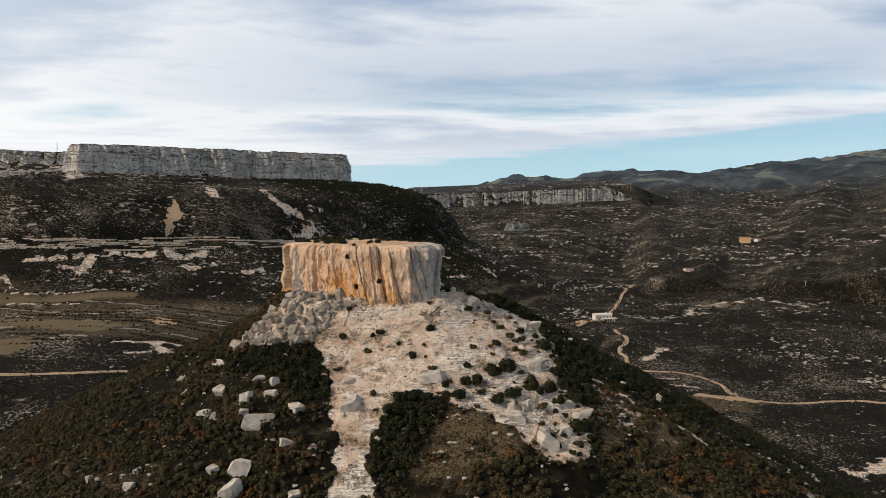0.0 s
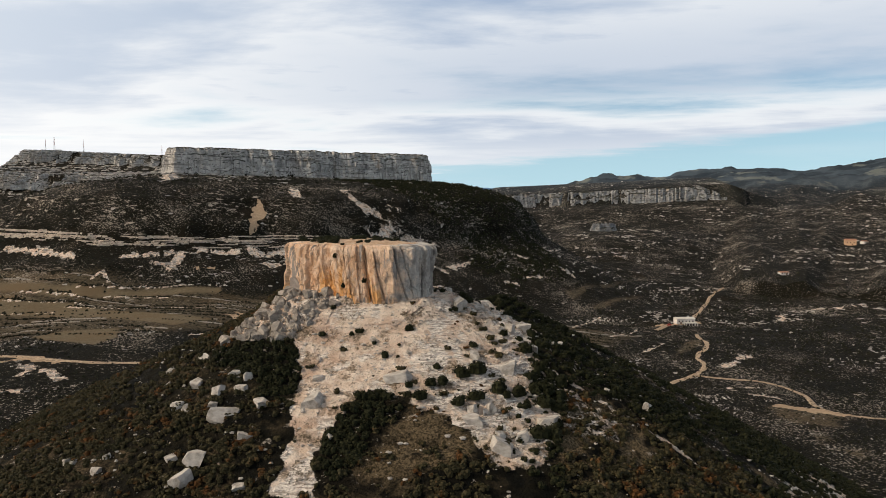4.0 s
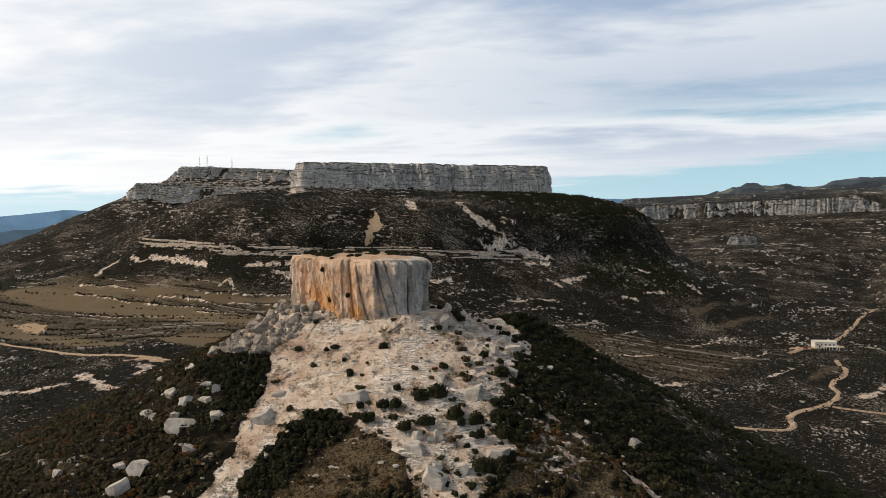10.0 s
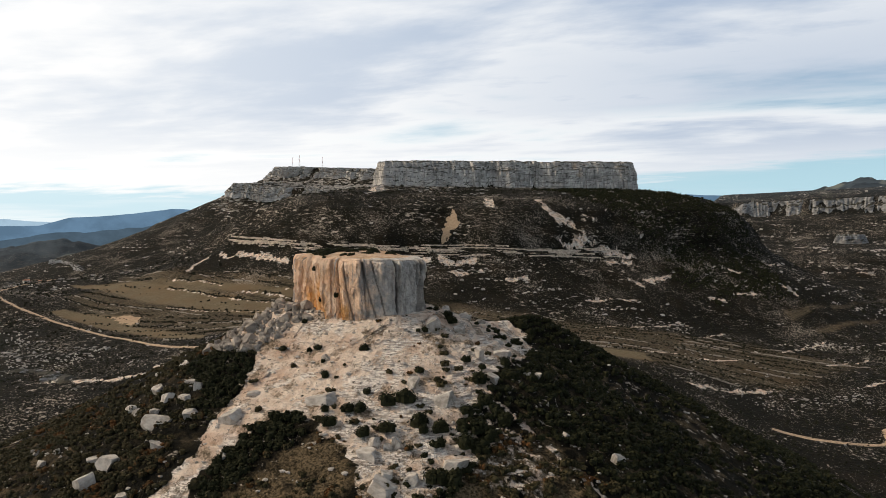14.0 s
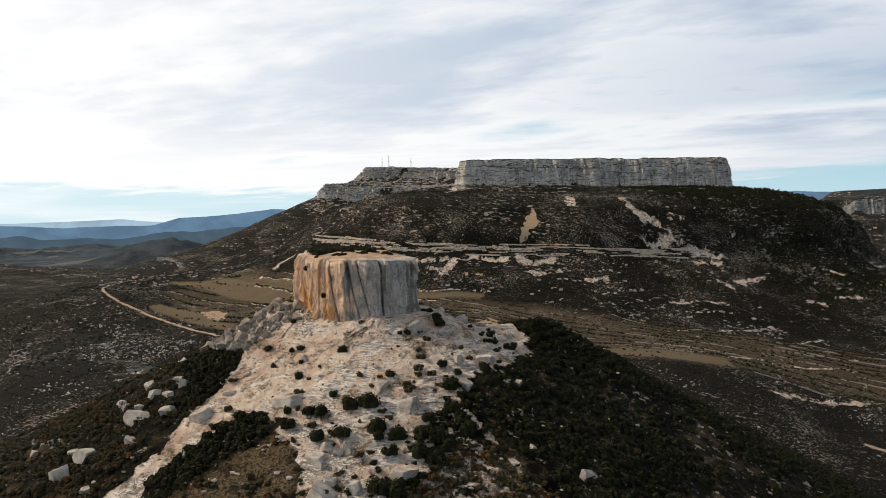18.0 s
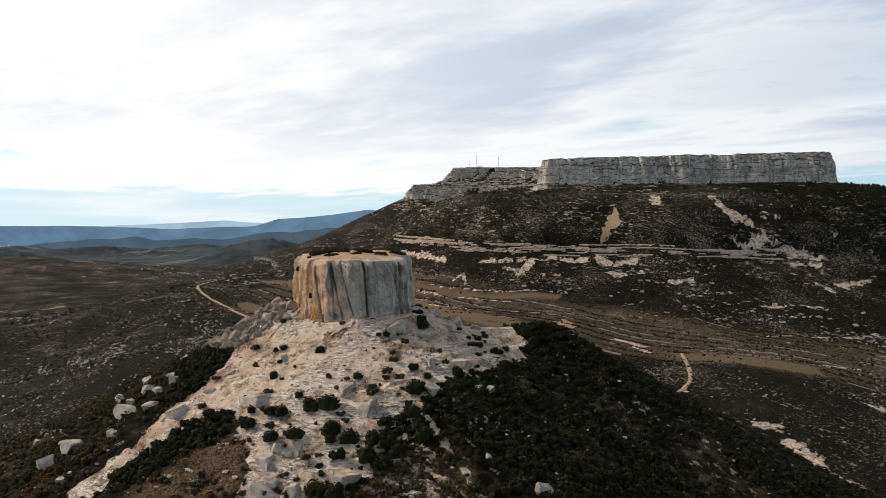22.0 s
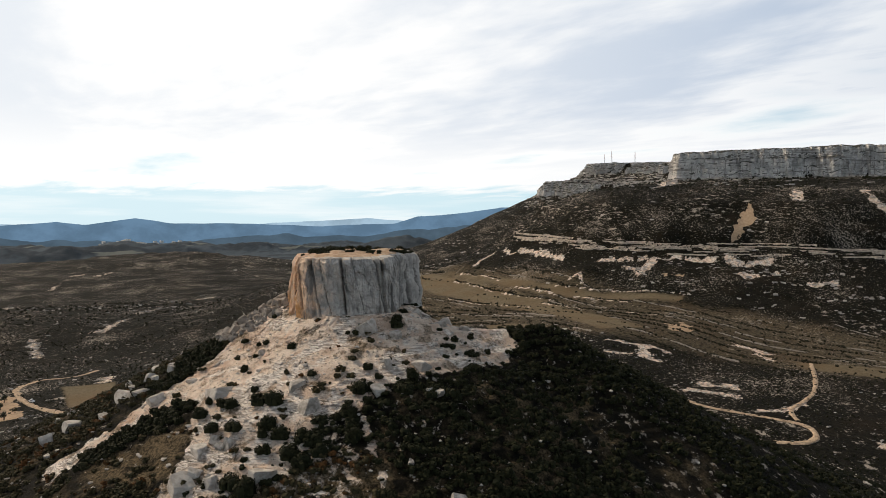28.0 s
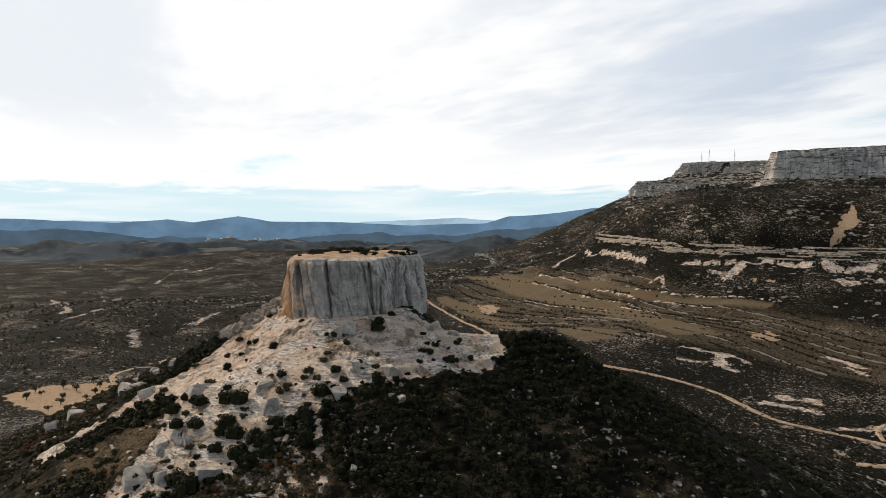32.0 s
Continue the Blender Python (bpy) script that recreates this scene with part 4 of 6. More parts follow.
def build_rock():
    rnd = random.Random(11)
    na, nh, nt = 760, 96, 26
    a = np.linspace(0, 2 * np.pi, na, endpoint=False)
    base = rock_outline(a)
    step = np.hypot(np.diff(np.r_[base * np.cos(a), base[0]]), np.diff(np.r_[base * np.sin(a), 0]))
    s = np.r_[0, np.cumsum(step)[:-1]]
    total = float(step.sum())
    h = np.linspace(0, 1, nh)
    S, H = np.meshgrid(s, h)
    A2 = np.meshgrid(a, h)[0]
    up = H * 12.4
    off1, rim1, deep1 = blocky(S, up, 41, (2.6, 6.5), 30.0, total, 0.13, 1.3)
    off2, rim2, deep2 = blocky(S, up, 47, (1.3, 4.5), 5.5, total, 0.17, 1.6)
    off3, rim3, deep3 = blocky(S, up, 53, (0.5, 1.6), 1.7, total, 0.08, 0.9)
    open1 = np.exp(-((rim1 / 0.14) ** 2)) * smooth(0.15, 0.6, deep1 + 0.6 * vnoise(S / 5, H * 3, 26))
    open2 = np.exp(-((rim2 / 0.11) ** 2)) * smooth(0.40, 0.75, deep2 + 0.5 * vnoise(S / 3, H * 5, 27))
    dark = np.clip(open1 + 0.7 * open2, 0, 1)
    wear = fbm(S / 3.2, up / 3.2, 5, 29, 0.55)
    chips = np.floor(4 * fbm(S / 1.6 + 0.3 * up, up / 2.4, 4, 25, 0.6)) / 4
    bulge = 1.15 * off1 + 0.58 * off2 + 0.34 * off3 + 0.42 * chips - 0.45 * open1 - 0.28 * open2
    bulge += 0.45 * fbm(S / 9, H * 1.2, 2, 28) + 0.22 * wear + 0.25 * np.abs(fbm(S / 0.9, up / 1.6, 4, 31, 0.65))
    bulge += 0.45 * np.sin(np.pi * np.clip(H * 1.15, 0, 1)) * vnoise(S / 7, 0 * S, 33)
    flare = 0.35 * (1 - H) ** 2 + 0.15 * np.sin(3 * A2 + 2)
    r = rock_outline(A2) - 0.35 + bulge + flare
    r = r - 0.40 * smooth(0.93, 1.0, H) ** 2
    rim = -3.8 + 0.28 * fbm(s / 3.5, 0 * s, 3, 32) - 0.30 * dark[-1]
    z = -16 + (rim + 16) * H
    vs = [np.stack([ROCK_AT[0] + r * np.cos(A2), ROCK_AT[1] + r * np.sin(A2), z], -1).reshape(-1, 3)]
    flat = [smooth(0.965, 1.0, H).ravel() * 0.5]
    for k in range(1, nt):
        f = (1 - k / nt) ** 0.9
        mix = smooth(0.80, 1.0, f)
        rr = (r[-1] * mix + (rock_outline(a) - 0.9) * (1 - mix)) * f
        x, y = ROCK_AT[0] + rr * np.cos(a), ROCK_AT[1] + rr * np.sin(a)
        zz = rim * mix + (1 - mix) * -3.75 + 0.55 * (1 - f * f) ** 0.9 + 0.30 * fbm(x / 1.8, y / 1.8, 3, 24) * (1 - mix)
        vs.append(np.stack([x, y, zz], -1))
        flat.append(np.full(na, 0.30 + 0.70 * smooth(0.05, 0.25, 1 - f)))
    vs.append(np.array([[ROCK_AT[0], ROCK_AT[1], -3.2]]))
    flat.append(np.array([1.0]))
    n = nh + nt - 1
    ii = np.arange(n * na).reshape(n, na)
    jj = np.roll(ii, -1, axis=1)
    q = np.stack([ii[:-1], jj[:-1], jj[1:], ii[1:]], -1).reshape(-1, 4)
    cap = np.stack([ii[-1], jj[-1], np.full(na, n * na)], -1)
    verts = np.concatenate(vs)
    around = np.resize(s, len(verts) - 1)
    rest = len(verts) - dark.size
    values = (("around", np.r_[around, 0]), ("flat", np.concatenate(flat)), ("crack", np.r_[dark.ravel(), np.zeros(rest)]))
    made = []
    for name, faces in (("rock_face", q[: (nh - 1) * na].tolist()), ("rock_top", q[(nh - 1) * na :].tolist() + cap.tolist())):
        used_v = np.unique(np.array([k for f in faces for k in f]))
        new_id = {int(k): n_ for n_, k in enumerate(used_v)}
        me = bpy.data.meshes.new(name)
        me.from_pydata(verts[used_v].tolist(), [], [[new_id[k] for k in f] for f in faces])
        me.materials.append(SUMMIT)
        me.polygons.foreach_set("use_smooth", np.zeros(len(me.polygons), bool))
        for key, val in values:
            me.attributes.new(key, "FLOAT", "POINT").data.foreach_set("value", val[used_v].astype(np.float32))
        made.append(me)
    return made


SUMMIT = rock_material()
rock = tagged(new("rock_outcrop"), "tall flat-topped limestone rock with ochre streaks on the summit", "rock")
face_mesh, top_mesh = build_rock()
rock_face, rock_top = new("rock_face", face_mesh), new("rock_top", top_mesh)
rock_face.parent = rock_top.parent = rock
tagged(rock_face, "jointed limestone face, ochre on the south-west, grey on the east")
tagged(rock_top, "flat sandy rock top")


# ---------------------------------------------------------------- boulders
def boulder_mesh(name, seed, material, level=3, cuts=7, cut=(0.5, 0.8), rough=0.05):
    """A broken block: a ball cut to a slanting six-sided block, then chipped along its corners."""
    rnd = random.Random(seed)
    bm = bmesh.new()
    bmesh.ops.create_icosphere(bm, subdivisions=level, radius=1.0)
    co = np.array([v.co[:] for v in bm.verts]) * 1.25
    planes = []
    for axis in range(3):
        for sign in (-1, 1):
            nrm = np.array([rnd.gauss(0, 0.26) for _ in range(3)])
            nrm[axis] += sign
            planes.append((nrm, rnd.uniform(0.50, 0.80)))
    for _ in range(cuts):
        planes.append((np.array([rnd.gauss(0, 1), rnd.gauss(0, 1), rnd.gauss(0, 0.8)]), rnd.uniform(0.80, 1.0)))
    for nrm, k in planes:
        nrm = nrm / np.linalg.norm(nrm)
        over = np.maximum(co @ nrm - k, 0)
        co -= over[:, None] * nrm * 0.97
    co += rough * np.stack([fbm(co[:, 0] * 2.4 + 9 * k + seed, co[:, 1] * 2.5 + co[:, 2] * 2.1, 5, seed + k) for k in range(3)], -1)
    lo, hi = co.min(0), co.max(0)
    co = (co - [(lo[0] + hi[0]) / 2, (lo[1] + hi[1]) / 2, lo[2]]) / [hi[0] - lo[0], hi[1] - lo[1], hi[2] - lo[2]]
    for v, c in zip(bm.verts, co):
        v.co = c
    me = bpy.data.meshes.new(name)
    bm.to_mesh(me)
    bm.free()
    me.materials.append(material)
    me.polygons.foreach_set("use_smooth", np.zeros(len(me.polygons), bool))
    return me


def ground_z(x, y):
    return float(height([x], [y])[0])


BLOCKS = [boulder_mesh("boulder", 300 + k, BOULDER, 4) for k in range(9)]
CHIPS = [boulder_mesh("rubble_stone", 330 + k, RUBBLE_M, 3, 5, rough=0.03) for k in range(8)]


def put_stone(name, me, x, y, w, h, label, group, rnd, sink=0.34, tilt=14):
    ob = new(name, me)
    z = float(height(np.array([x - w / 3, x + w / 3, x, x]), np.array([y, y, y - w / 3, y + w / 3])).min())
    m = pose(x, y, z - sink * h, rnd.uniform(-tilt, tilt), rnd.uniform(-tilt, tilt), rnd.uniform(0, 360))
    ob.matrix_world = m @ Matrix.Diagonal((w, w * rnd.uniform(0.55, 0.9), h * 1.05 + 0.1, 1))
    return tagged(ob, label, "boulder", group)


# x, y, width, height
SUMMIT_STONES = [(4.0, 93.2, 2.3, 2.3), (6.2, 95.6, 1.7, 1.2), (10.8, 91.9, 1.3, 1.6), (12.2, 94.9, 2.2, 1.7), (13.8, 88.6, 1.7, 1.4), (6.9, 82.6, 2.1, 1.5), (11.0, 82.2, 2.3, 1.9), (-1.2, 77.3, 3.4, 1.6), (-10.6, 77.5, 1.7, 0.9),
                 (-10.0, 73.0, 2.3, 1.8), (-6.9, 68.5, 1.0, 1.0), (16.8, 81.0, 0.7, 0.8), (18.1, 79.4, 0.9, 0.6), (-5.8, 84.1, 1.8, 1.0), (10.2, 99.1, 1.4, 1.0), (16.9, 93.9, 1.2, 0.9)]
LOWER_STONES = [(7.4, 72.2, 2.3, 1.5), (7.4, 73.7, 1.3, 1.2), (9.2, 74.4, 1.7, 1.5), (8.7, 73.8, 1.0, 0.8), (10.6, 69.6, 2.7, 1.6), (10.3, 71.0, 1.3, 1.1), (15.5, 75.3, 3.0, 1.6), (12.8, 71.4, 1.7, 1.3), (27.6, 88.0, 1.7, 1.3), (22.6, 86.4, 0.9, 0.7), (16.2, 93.2, 0.9, 0.7)]
WEST_STONES = [(-19.8, 71.5, 3.5, 2.4), (-21.8, 75.0, 1.9, 1.8), (-21.2, 77.8, 1.6, 0.9), (-19.1, 77.5, 1.8, 1.2), (-25.4, 77.0, 1.6, 1.4), (-19.0, 75.0, 1.5, 1.0), (-15.6, 72.9, 2.3, 1.3), (-25.8, 73.3, 1.9, 1.6), (-24.9, 73.2, 1.3, 1.1), (-21.7, 73.3, 1.7, 1.2),
               (-15.9, 68.3, 1.9, 1.2), (-19.9, 65.7, 2.8, 2.0), (-19.8, 63.0, 2.2, 1.9), (-13.6, 62.4, 1.6, 0.8), (-22.4, 65.8, 1.2, 0.9), (-31.9, 82.9, 1.3, 1.0), (-27.5, 82.9, 1.9, 1.3), (-29.8, 78.6, 0.8, 0.8), (-30.6, 65.3, 1.1, 1.1), (-34.4, 67.6, 1.3, 0.7), (-35.4, 68.0, 1.2, 0.8), (-30.4, 67.2, 0.8, 0.7)]
CREST_STONES = [(0.5, 104.0, 2.2, 1.6), (2.0, 106.0, 2.0, 1.3), (3.4, 104.2, 1.8, 1.1), (1.6, 102.0, 1.4, 1.4), (4.2, 107.6, 1.6, 0.8)]
rnd = random.Random(5)
for spots, label, group in ((SUMMIT_STONES, "pale grey limestone boulder lying on bare rock", "summit boulders"), (LOWER_STONES, "pale limestone boulder with orange lichen beside shrubs", "lower boulders"),
                            (WEST_STONES, "white limestone boulder half sunk in brown scrub", "west slope boulders"), (CREST_STONES, "grey limestone block at the foot of the rock", "crest boulders")):
    for k, (x, y, bw, bh) in enumerate(spots):
        put_stone("boulder", BLOCKS[(k * 4 + len(spots)) % 9], x, y, bw, bh, label, group, rnd)

# the rock fall at the western foot of the rock
count = 0
while count < 270:
    x, y = rnd.uniform(-28, -9), rnd.uniform(83, 95)
    if not inside(np.array([x]), np.array([y]), RUBBLE)[0] or np.hypot(x + 11, y - 100) < rock_outline(math.atan2(y - 100, x + 11)) - 0.3:
        continue
    size = 0.38 + 1.5 * rnd.random() ** 2.6
    put_stone("rubble_stone", CHIPS[count % 8], x, y, size, size * rnd.uniform(0.45, 0.85), "grey angular stone in the rock fall", "rock fall stones", rnd, 0.1, 28)
    count += 1

# ---------------------------------------------------------------- shrubs
def shrub_points(seed, leaves, leaf, lobes=5):
    """Leaf tufts over a few low lobes; unit width, standing on z = 0."""
    g = np.random.default_rng(seed)
    quads = []
    turn_ = g.uniform(0, 2 * np.pi, lobes)
    out_ = 0.28 * np.sqrt(g.random(lobes))
    centres = np.c_[out_ * np.cos(turn_), out_ * np.sin(turn_), g.uniform(0.10, 0.34, lobes) * (1.3 - 1.8 * out_)]
    radii = g.uniform(0.15, 0.27, lobes)
    for _ in range(leaves):
        k = g.integers(lobes)
        d = g.normal(size=3)
        d[2] = abs(d[2]) - 0.15
        d /= np.linalg.norm(d)
        p = centres[k] + d * radii[k] * g.uniform(0.80, 1.22)
        p[2] = max(p[2], 0.02)
        u = np.cross(d, g.normal(size=3))
        u /= np.linalg.norm(u) + 1e-9
        v = np.cross(d, u) + d * g.uniform(-0.6, 0.6)
        a, b = leaf * g.uniform(0.7, 1.4), leaf * g.uniform(0.7, 1.4)
        quads.append([p - u * a, p + v * b * 0.9, p + u * a, p - v * b * 0.7])
    # a dark heart so that no light falls through
    for c, r in zip(centres, radii * 0.80):
        ring = [(1.0, -c[2] / r), (0.95, 0.15), (0.60, 0.62), (0.0, 0.80)]
        for (r0, z0), (r1, z1) in zip(ring, ring[1:]):
            for s in range(6):
                t0, t1 = 2 * np.pi * s / 6, 2 * np.pi * (s + 1) / 6
                quads.append([c + r * np.array([r0 * np.cos(t0), r0 * np.sin(t0), z0]), c + r * np.array([r0 * np.cos(t1), r0 * np.sin(t1), z0]), c + r * np.array([r1 * np.cos(t1), r1 * np.sin(t1), z1]), c + r * np.array([r1 * np.cos(t0), r1 * np.sin(t0), z1])])
    return np.array(quads)


def shrub_mesh(name, quads, material):
    q = np.arange(len(quads) * 4).reshape(-1, 4)
    return mesh_from(name, quads.reshape(-1, 3), q, material, False)


def scatter(name, label, protos, spots, material, category="shrubs"):
    """Many shrubs that nobody could count, in one mesh. spots: x, y, z, width, height."""
    spots = np.asarray(spots)
    g = np.random.default_rng(len(spots))
    out = []
    pick = g.integers(0, len(protos), len(spots))
    ang = g.uniform(0, 2 * np.pi, len(spots))
    for k, p in enumerate(protos):
        m = pick == k
        if not m.any():
            continue
        c, s = np.cos(ang[m])[:, None, None], np.sin(ang[m])[:, None, None]
        w, h = spots[m, 3][:, None, None], spots[m, 4][:, None, None]
        x = (p[None, :, :, 0] * c - p[None, :, :, 1] * s) * w + spots[m, 0][:, None, None]
        y = (p[None, :, :, 0] * s + p[None, :, :, 1] * c) * w + spots[m, 1][:, None, None]
        z = p[None, :, :, 2] * h * 1.5 + spots[m, 2][:, None, None]
        out.append(np.stack([x, y, z], -1).reshape(-1, 4, 3))
    ob = new(name, shrub_mesh(name, np.concatenate(out), material))
    return tagged(ob, label, category, kind="stuff")


SMALL = [shrub_points(400 + k, 46, 0.115, 3) for k in range(6)]
FAR = [shrub_points(420 + k, 12, 0.17, 2) for k in range(5)]


def bush_kind(seed, leaves=330):
    """A single bush: a crown of leaf tufts on a few short stems."""
    pts = shrub_points(seed, leaves, 0.055, 9)
    top = new("bush")
    crown = new("crown", shrub_mesh("crown", pts, LEAF))
    crown.parent = top
    bm = bmesh.new()
    r2 = random.Random(seed)
    for _ in range(4):
        m = Matrix.Translation((r2.uniform(-0.08, 0.08), r2.uniform(-0.08, 0.08), 0.12)) @ Euler((r2.uniform(-0.5, 0.5), r2.uniform(-0.5, 0.5), 0)).to_matrix().to_4x4()
        bmesh.ops.create_cone(bm, segments=6, radius1=0.03, radius2=0.015, depth=0.42, matrix=m)
    me = bpy.data.meshes.new("stem")
    bm.to_mesh(me)
    bm.free()
    me.materials.append(BARK)
    stem = new("stem", me)
    stem.parent = top
    return top


KINDS = [bush_kind(440 + k) for k in range(5)]
used = [False] * 5


def put_bush(k, x, y, z, w, h, label, group, turn):
    m = pose(x, y, z - 0.04 * w, 0, 0, turn)
    if used[k]:
        ob = copy_thing(KINDS[k], m)
    else:
        ob, used[k] = KINDS[k], True
        ob.matrix_basis = m
    ob.scale = (w, w, h * 1.5)
    return tagged(ob, label, "bush", group)


# x, y, width, height
FACE_BUSHES = [(-8.0, 85.8, 1.5, 0.8), (-1.7, 86.1, 1.4, 0.9), (-3.8, 81.1, 1.2, 1.0), (2.7, 79.8, 1.1, 0.8), (5.7, 79.0, 2.4, 1.4), (7.4, 79.8, 2.6, 1.6), (2.4, 76.4, 1.7, 1.0), (3.8, 76.8, 1.6, 1.1), (0.1, 75.7, 0.9, 1.0), (1.5, 74.2, 1.8, 1.2), (5.9, 74.1, 1.7, 1.1), (7.6, 75.6, 1.9, 1.3),
               (9.9, 78.2, 2.2, 1.5), (10.9, 77.2, 1.2, 1.0), (12.2, 78.4, 2.0, 1.4), (13.1, 76.6, 1.0, 1.1), (12.2, 74.8, 0.8, 0.6), (6.4, 84.6, 1.3, 0.7), (2.9, 91.1, 0.8, 0.6)]
EAST_BUSHES = [(13.4, 82.0, 2.0, 0.9), (14.3, 83.5, 1.0, 0.9), (14.3, 84.6, 2.0, 1.5), (15.8, 84.3, 1.7, 1.2), (12.8, 87.0, 2.2, 1.5), (9.9, 89.5, 1.3, 0.9), (12.0, 89.6, 1.1, 0.7), (13.4, 92.8, 1.6, 1.2), (14.9, 90.9, 2.3, 1.5), (14.4, 72.8, 2.2, 1.6), (15.8, 73.6, 2.4, 1.8),
               (13.8, 79.9, 1.8, 1.4), (15.2, 80.3, 2.2, 1.6), (15.0, 78.0, 2.2, 1.7), (16.6, 78.6, 2.4, 1.7), (17.1, 83.9, 2.0, 1.3), (3.3, 92.0, 1.1, 0.9), (4.7, 96.6, 2.0, 1.2), (16.8, 80.4, 1.9, 1.3)]
CREST_BUSHES = [(3.9, 97.4, 1.8, 1.0), (11.1, 103.9, 0.8, 0.6), (8.3, 113.5, 2.2, 1.4), (9.9, 112.8, 1.6, 1.1), (-12.3, 88.6, 1.0, 0.6), (-12.6, 84.6, 1.3, 0.6), (-8.8, 84.9, 0.7, 0.6), (-5.5, 83.2, 0.7, 0.6), (-2.0, 108.8, 1.2, 0.8), (0.6, 100.6, 1.1, 0.7)]
rnd = random.Random(6)
for spots, label, group in ((FACE_BUSHES, "small dark green bush on bare pale rock", "bushes on the bare face"), (EAST_BUSHES, "dense dark green bush between boulders", "bushes on the east shoulder"), (CREST_BUSHES, "low dark bush near the foot of the rock", "bushes on the crest")):
    for x, y, bw, bh in spots:
        put_bush(rnd.randrange(5), x, y, ground_z(x, y), bw * 1.1, bh, label, group, rnd.uniform(0, 360))

# bushes on the flat top of the rock
bpy.context.view_layer.update()
count = 0
while count < 72:
    a, f = rnd.uniform(0, 2 * math.pi), rnd.uniform(0.02, 0.96) ** 0.6
    r = f * (float(rock_outline(np.array(a))) - 0.8)
    x, y = ROCK_AT[0] + r * math.cos(a), ROCK_AT[1] + r * math.sin(a)
    if vnoise(np.array([x / 2.4]), np.array([y / 2.4]), 77)[0] < -0.05 - 0.02 * (y - 100) - 0.02 * (-11 - x):
        continue
    hit, place, *_ = rock_top.ray_cast((x, y, 20), (0, 0, -1))
    if not hit:
        continue
    size = rnd.uniform(0.6, 1.5) + 0.6 * (x < -13) * rnd.random()
    put_bush(rnd.randrange(5), x, y, place.z - 0.03, size, size * rnd.uniform(0.40, 0.55), "low green bush on the flat rock top", "bushes on the rock top", rnd.uniform(0, 360))
    count += 1
# three that cling to the south-west face
for a, z in ((266, -9.2), (284, -8.4), (258, -5.2)):
    r = float(rock_outline(np.array(radians(a)))) + 2
    hit, place, *_ = rock_face.ray_cast((ROCK_AT[0] + 1.5 * r * math.cos(radians(a)), ROCK_AT[1] + 1.5 * r * math.sin(radians(a)), z), (-math.cos(radians(a)), -math.sin(radians(a)), 0))
    if hit:
        put_bush(1, place.x, place.y, place.z - 0.2, 0.8, 0.8, "small bush growing from a crack in the rock face", "bushes in the rock face", 40 * a)

# the scrub of the near hill
g = np.random.default_rng(9)
n = 84000
px, py = g.uniform(-75, 75, n), g.uniform(48, 150, n)
bare, field, earth, far_, strata_ = cover(px, py)
d_hill, _, _ = from_segment(px, py, RIDGE)
clump = fbm(px / 6, py / 6, 3, 61)
mat_in = np.maximum(area(px, py, MAT_SHRUB, 0.5), area(px, py, WEST_SHRUB, 0.5))
east = smooth(8, 18, px)
want = 0.30 + 0.75 * clump + 0.10 * east + 0.8 * mat_in + 0.10 * (px < -12)
want = np.where(bare > 0.33, 0.010 + 0.30 * smooth(0.85, 0.35, bare) + 0.05 * smooth(4, 12, px), want) * np.where(area(px, py, RUBBLE, 0.5) > 0.5, 0.03, 1) * (1 - 0.3 * area(px, py, DRY_GRASS, 1.0))
want = want * smooth(125, 60, d_hill) * smooth(-20, 30, (px + 11) * 0.35 - (py - 100) * 0.9 + 30)
on_rock = np.hypot(px - ROCK_AT[0], py - ROCK_AT[1]) < rock_outline(np.arctan2(py - ROCK_AT[1], px - ROCK_AT[0])) + 0.6
keep = (g.random(n) < want) & ~on_rock
px, py, east, mat_in, clump_n = px[keep], py[keep], east[keep], mat_in[keep], clump[keep]
size = g.uniform(0.40, 1.0, len(px)) ** 1.5 * 1.45 * (1 + 0.12 * east)
spots = np.stack([px, py, height(px, py) - 0.05, size, size * g.uniform(0.42, 0.68, len(px)) * (1 + 0.15 * mat_in)], -1)
dark = ((east > 0.35) & ~((py < 84 + 4 * clump_n) & (px > 17))) | (mat_in > 0.4) | ((py > 96) & (px > -5))
scatter("hill_scrub", "dense dark green scrub covering the hill flank", SMALL, spots[dark], LEAF)
scatter("rust_scrub", "low brown and rust coloured scrub on the slope", SMALL, spots[~dark], LEAF_RUST)
print("near shrubs", len(spots))

# the scrub of the valley and the mesa slopes
n = 100000
rr, aa = 130 * np.exp(g.uniform(0, 1.95, n)), np.radians(g.uniform(-44, 106, n))
px, py = CENTRE[0] - rr * np.sin(aa), CENTRE[1] + rr * np.cos(aa)
bare, field, earth, far_, strata_ = cover(px, py)
clump = fbm(px / 22, py / 22, 4, 63)
want = (0.42 + 0.75 * clump) * (1 - np.minimum(1, 1.1 * field)) * (1 - bare) * (earth < 0.3)
# hedges along the terrace walls
k = np.round((py - strip_edge(px, 0)) / 13.5)
off = np.abs(py - strip_edge(px, k))
want = np.maximum(want * (1 - 0.45 * terraced(px, py)), 1.0 * (off < 2.2) * (terraced(px, py) > 0.4) * (fbm(px / 35, py / 9, 2, 66) > -0.3))
d_hill, _, _ = from_segment(px, py, RIDGE)
keep = (g.random(n) < want) & (d_hill > 75) & ~inside(px, py, MESA)
px, py = px[keep], py[keep]
size = g.uniform(0.9, 2.4, len(px)) * np.clip(np.hypot(px, py) / 450, 0.75, 2.2)
spots = np.stack([px, py, height(px, py) - 0.1, size, size * g.uniform(0.4, 0.7, len(px))], -1)
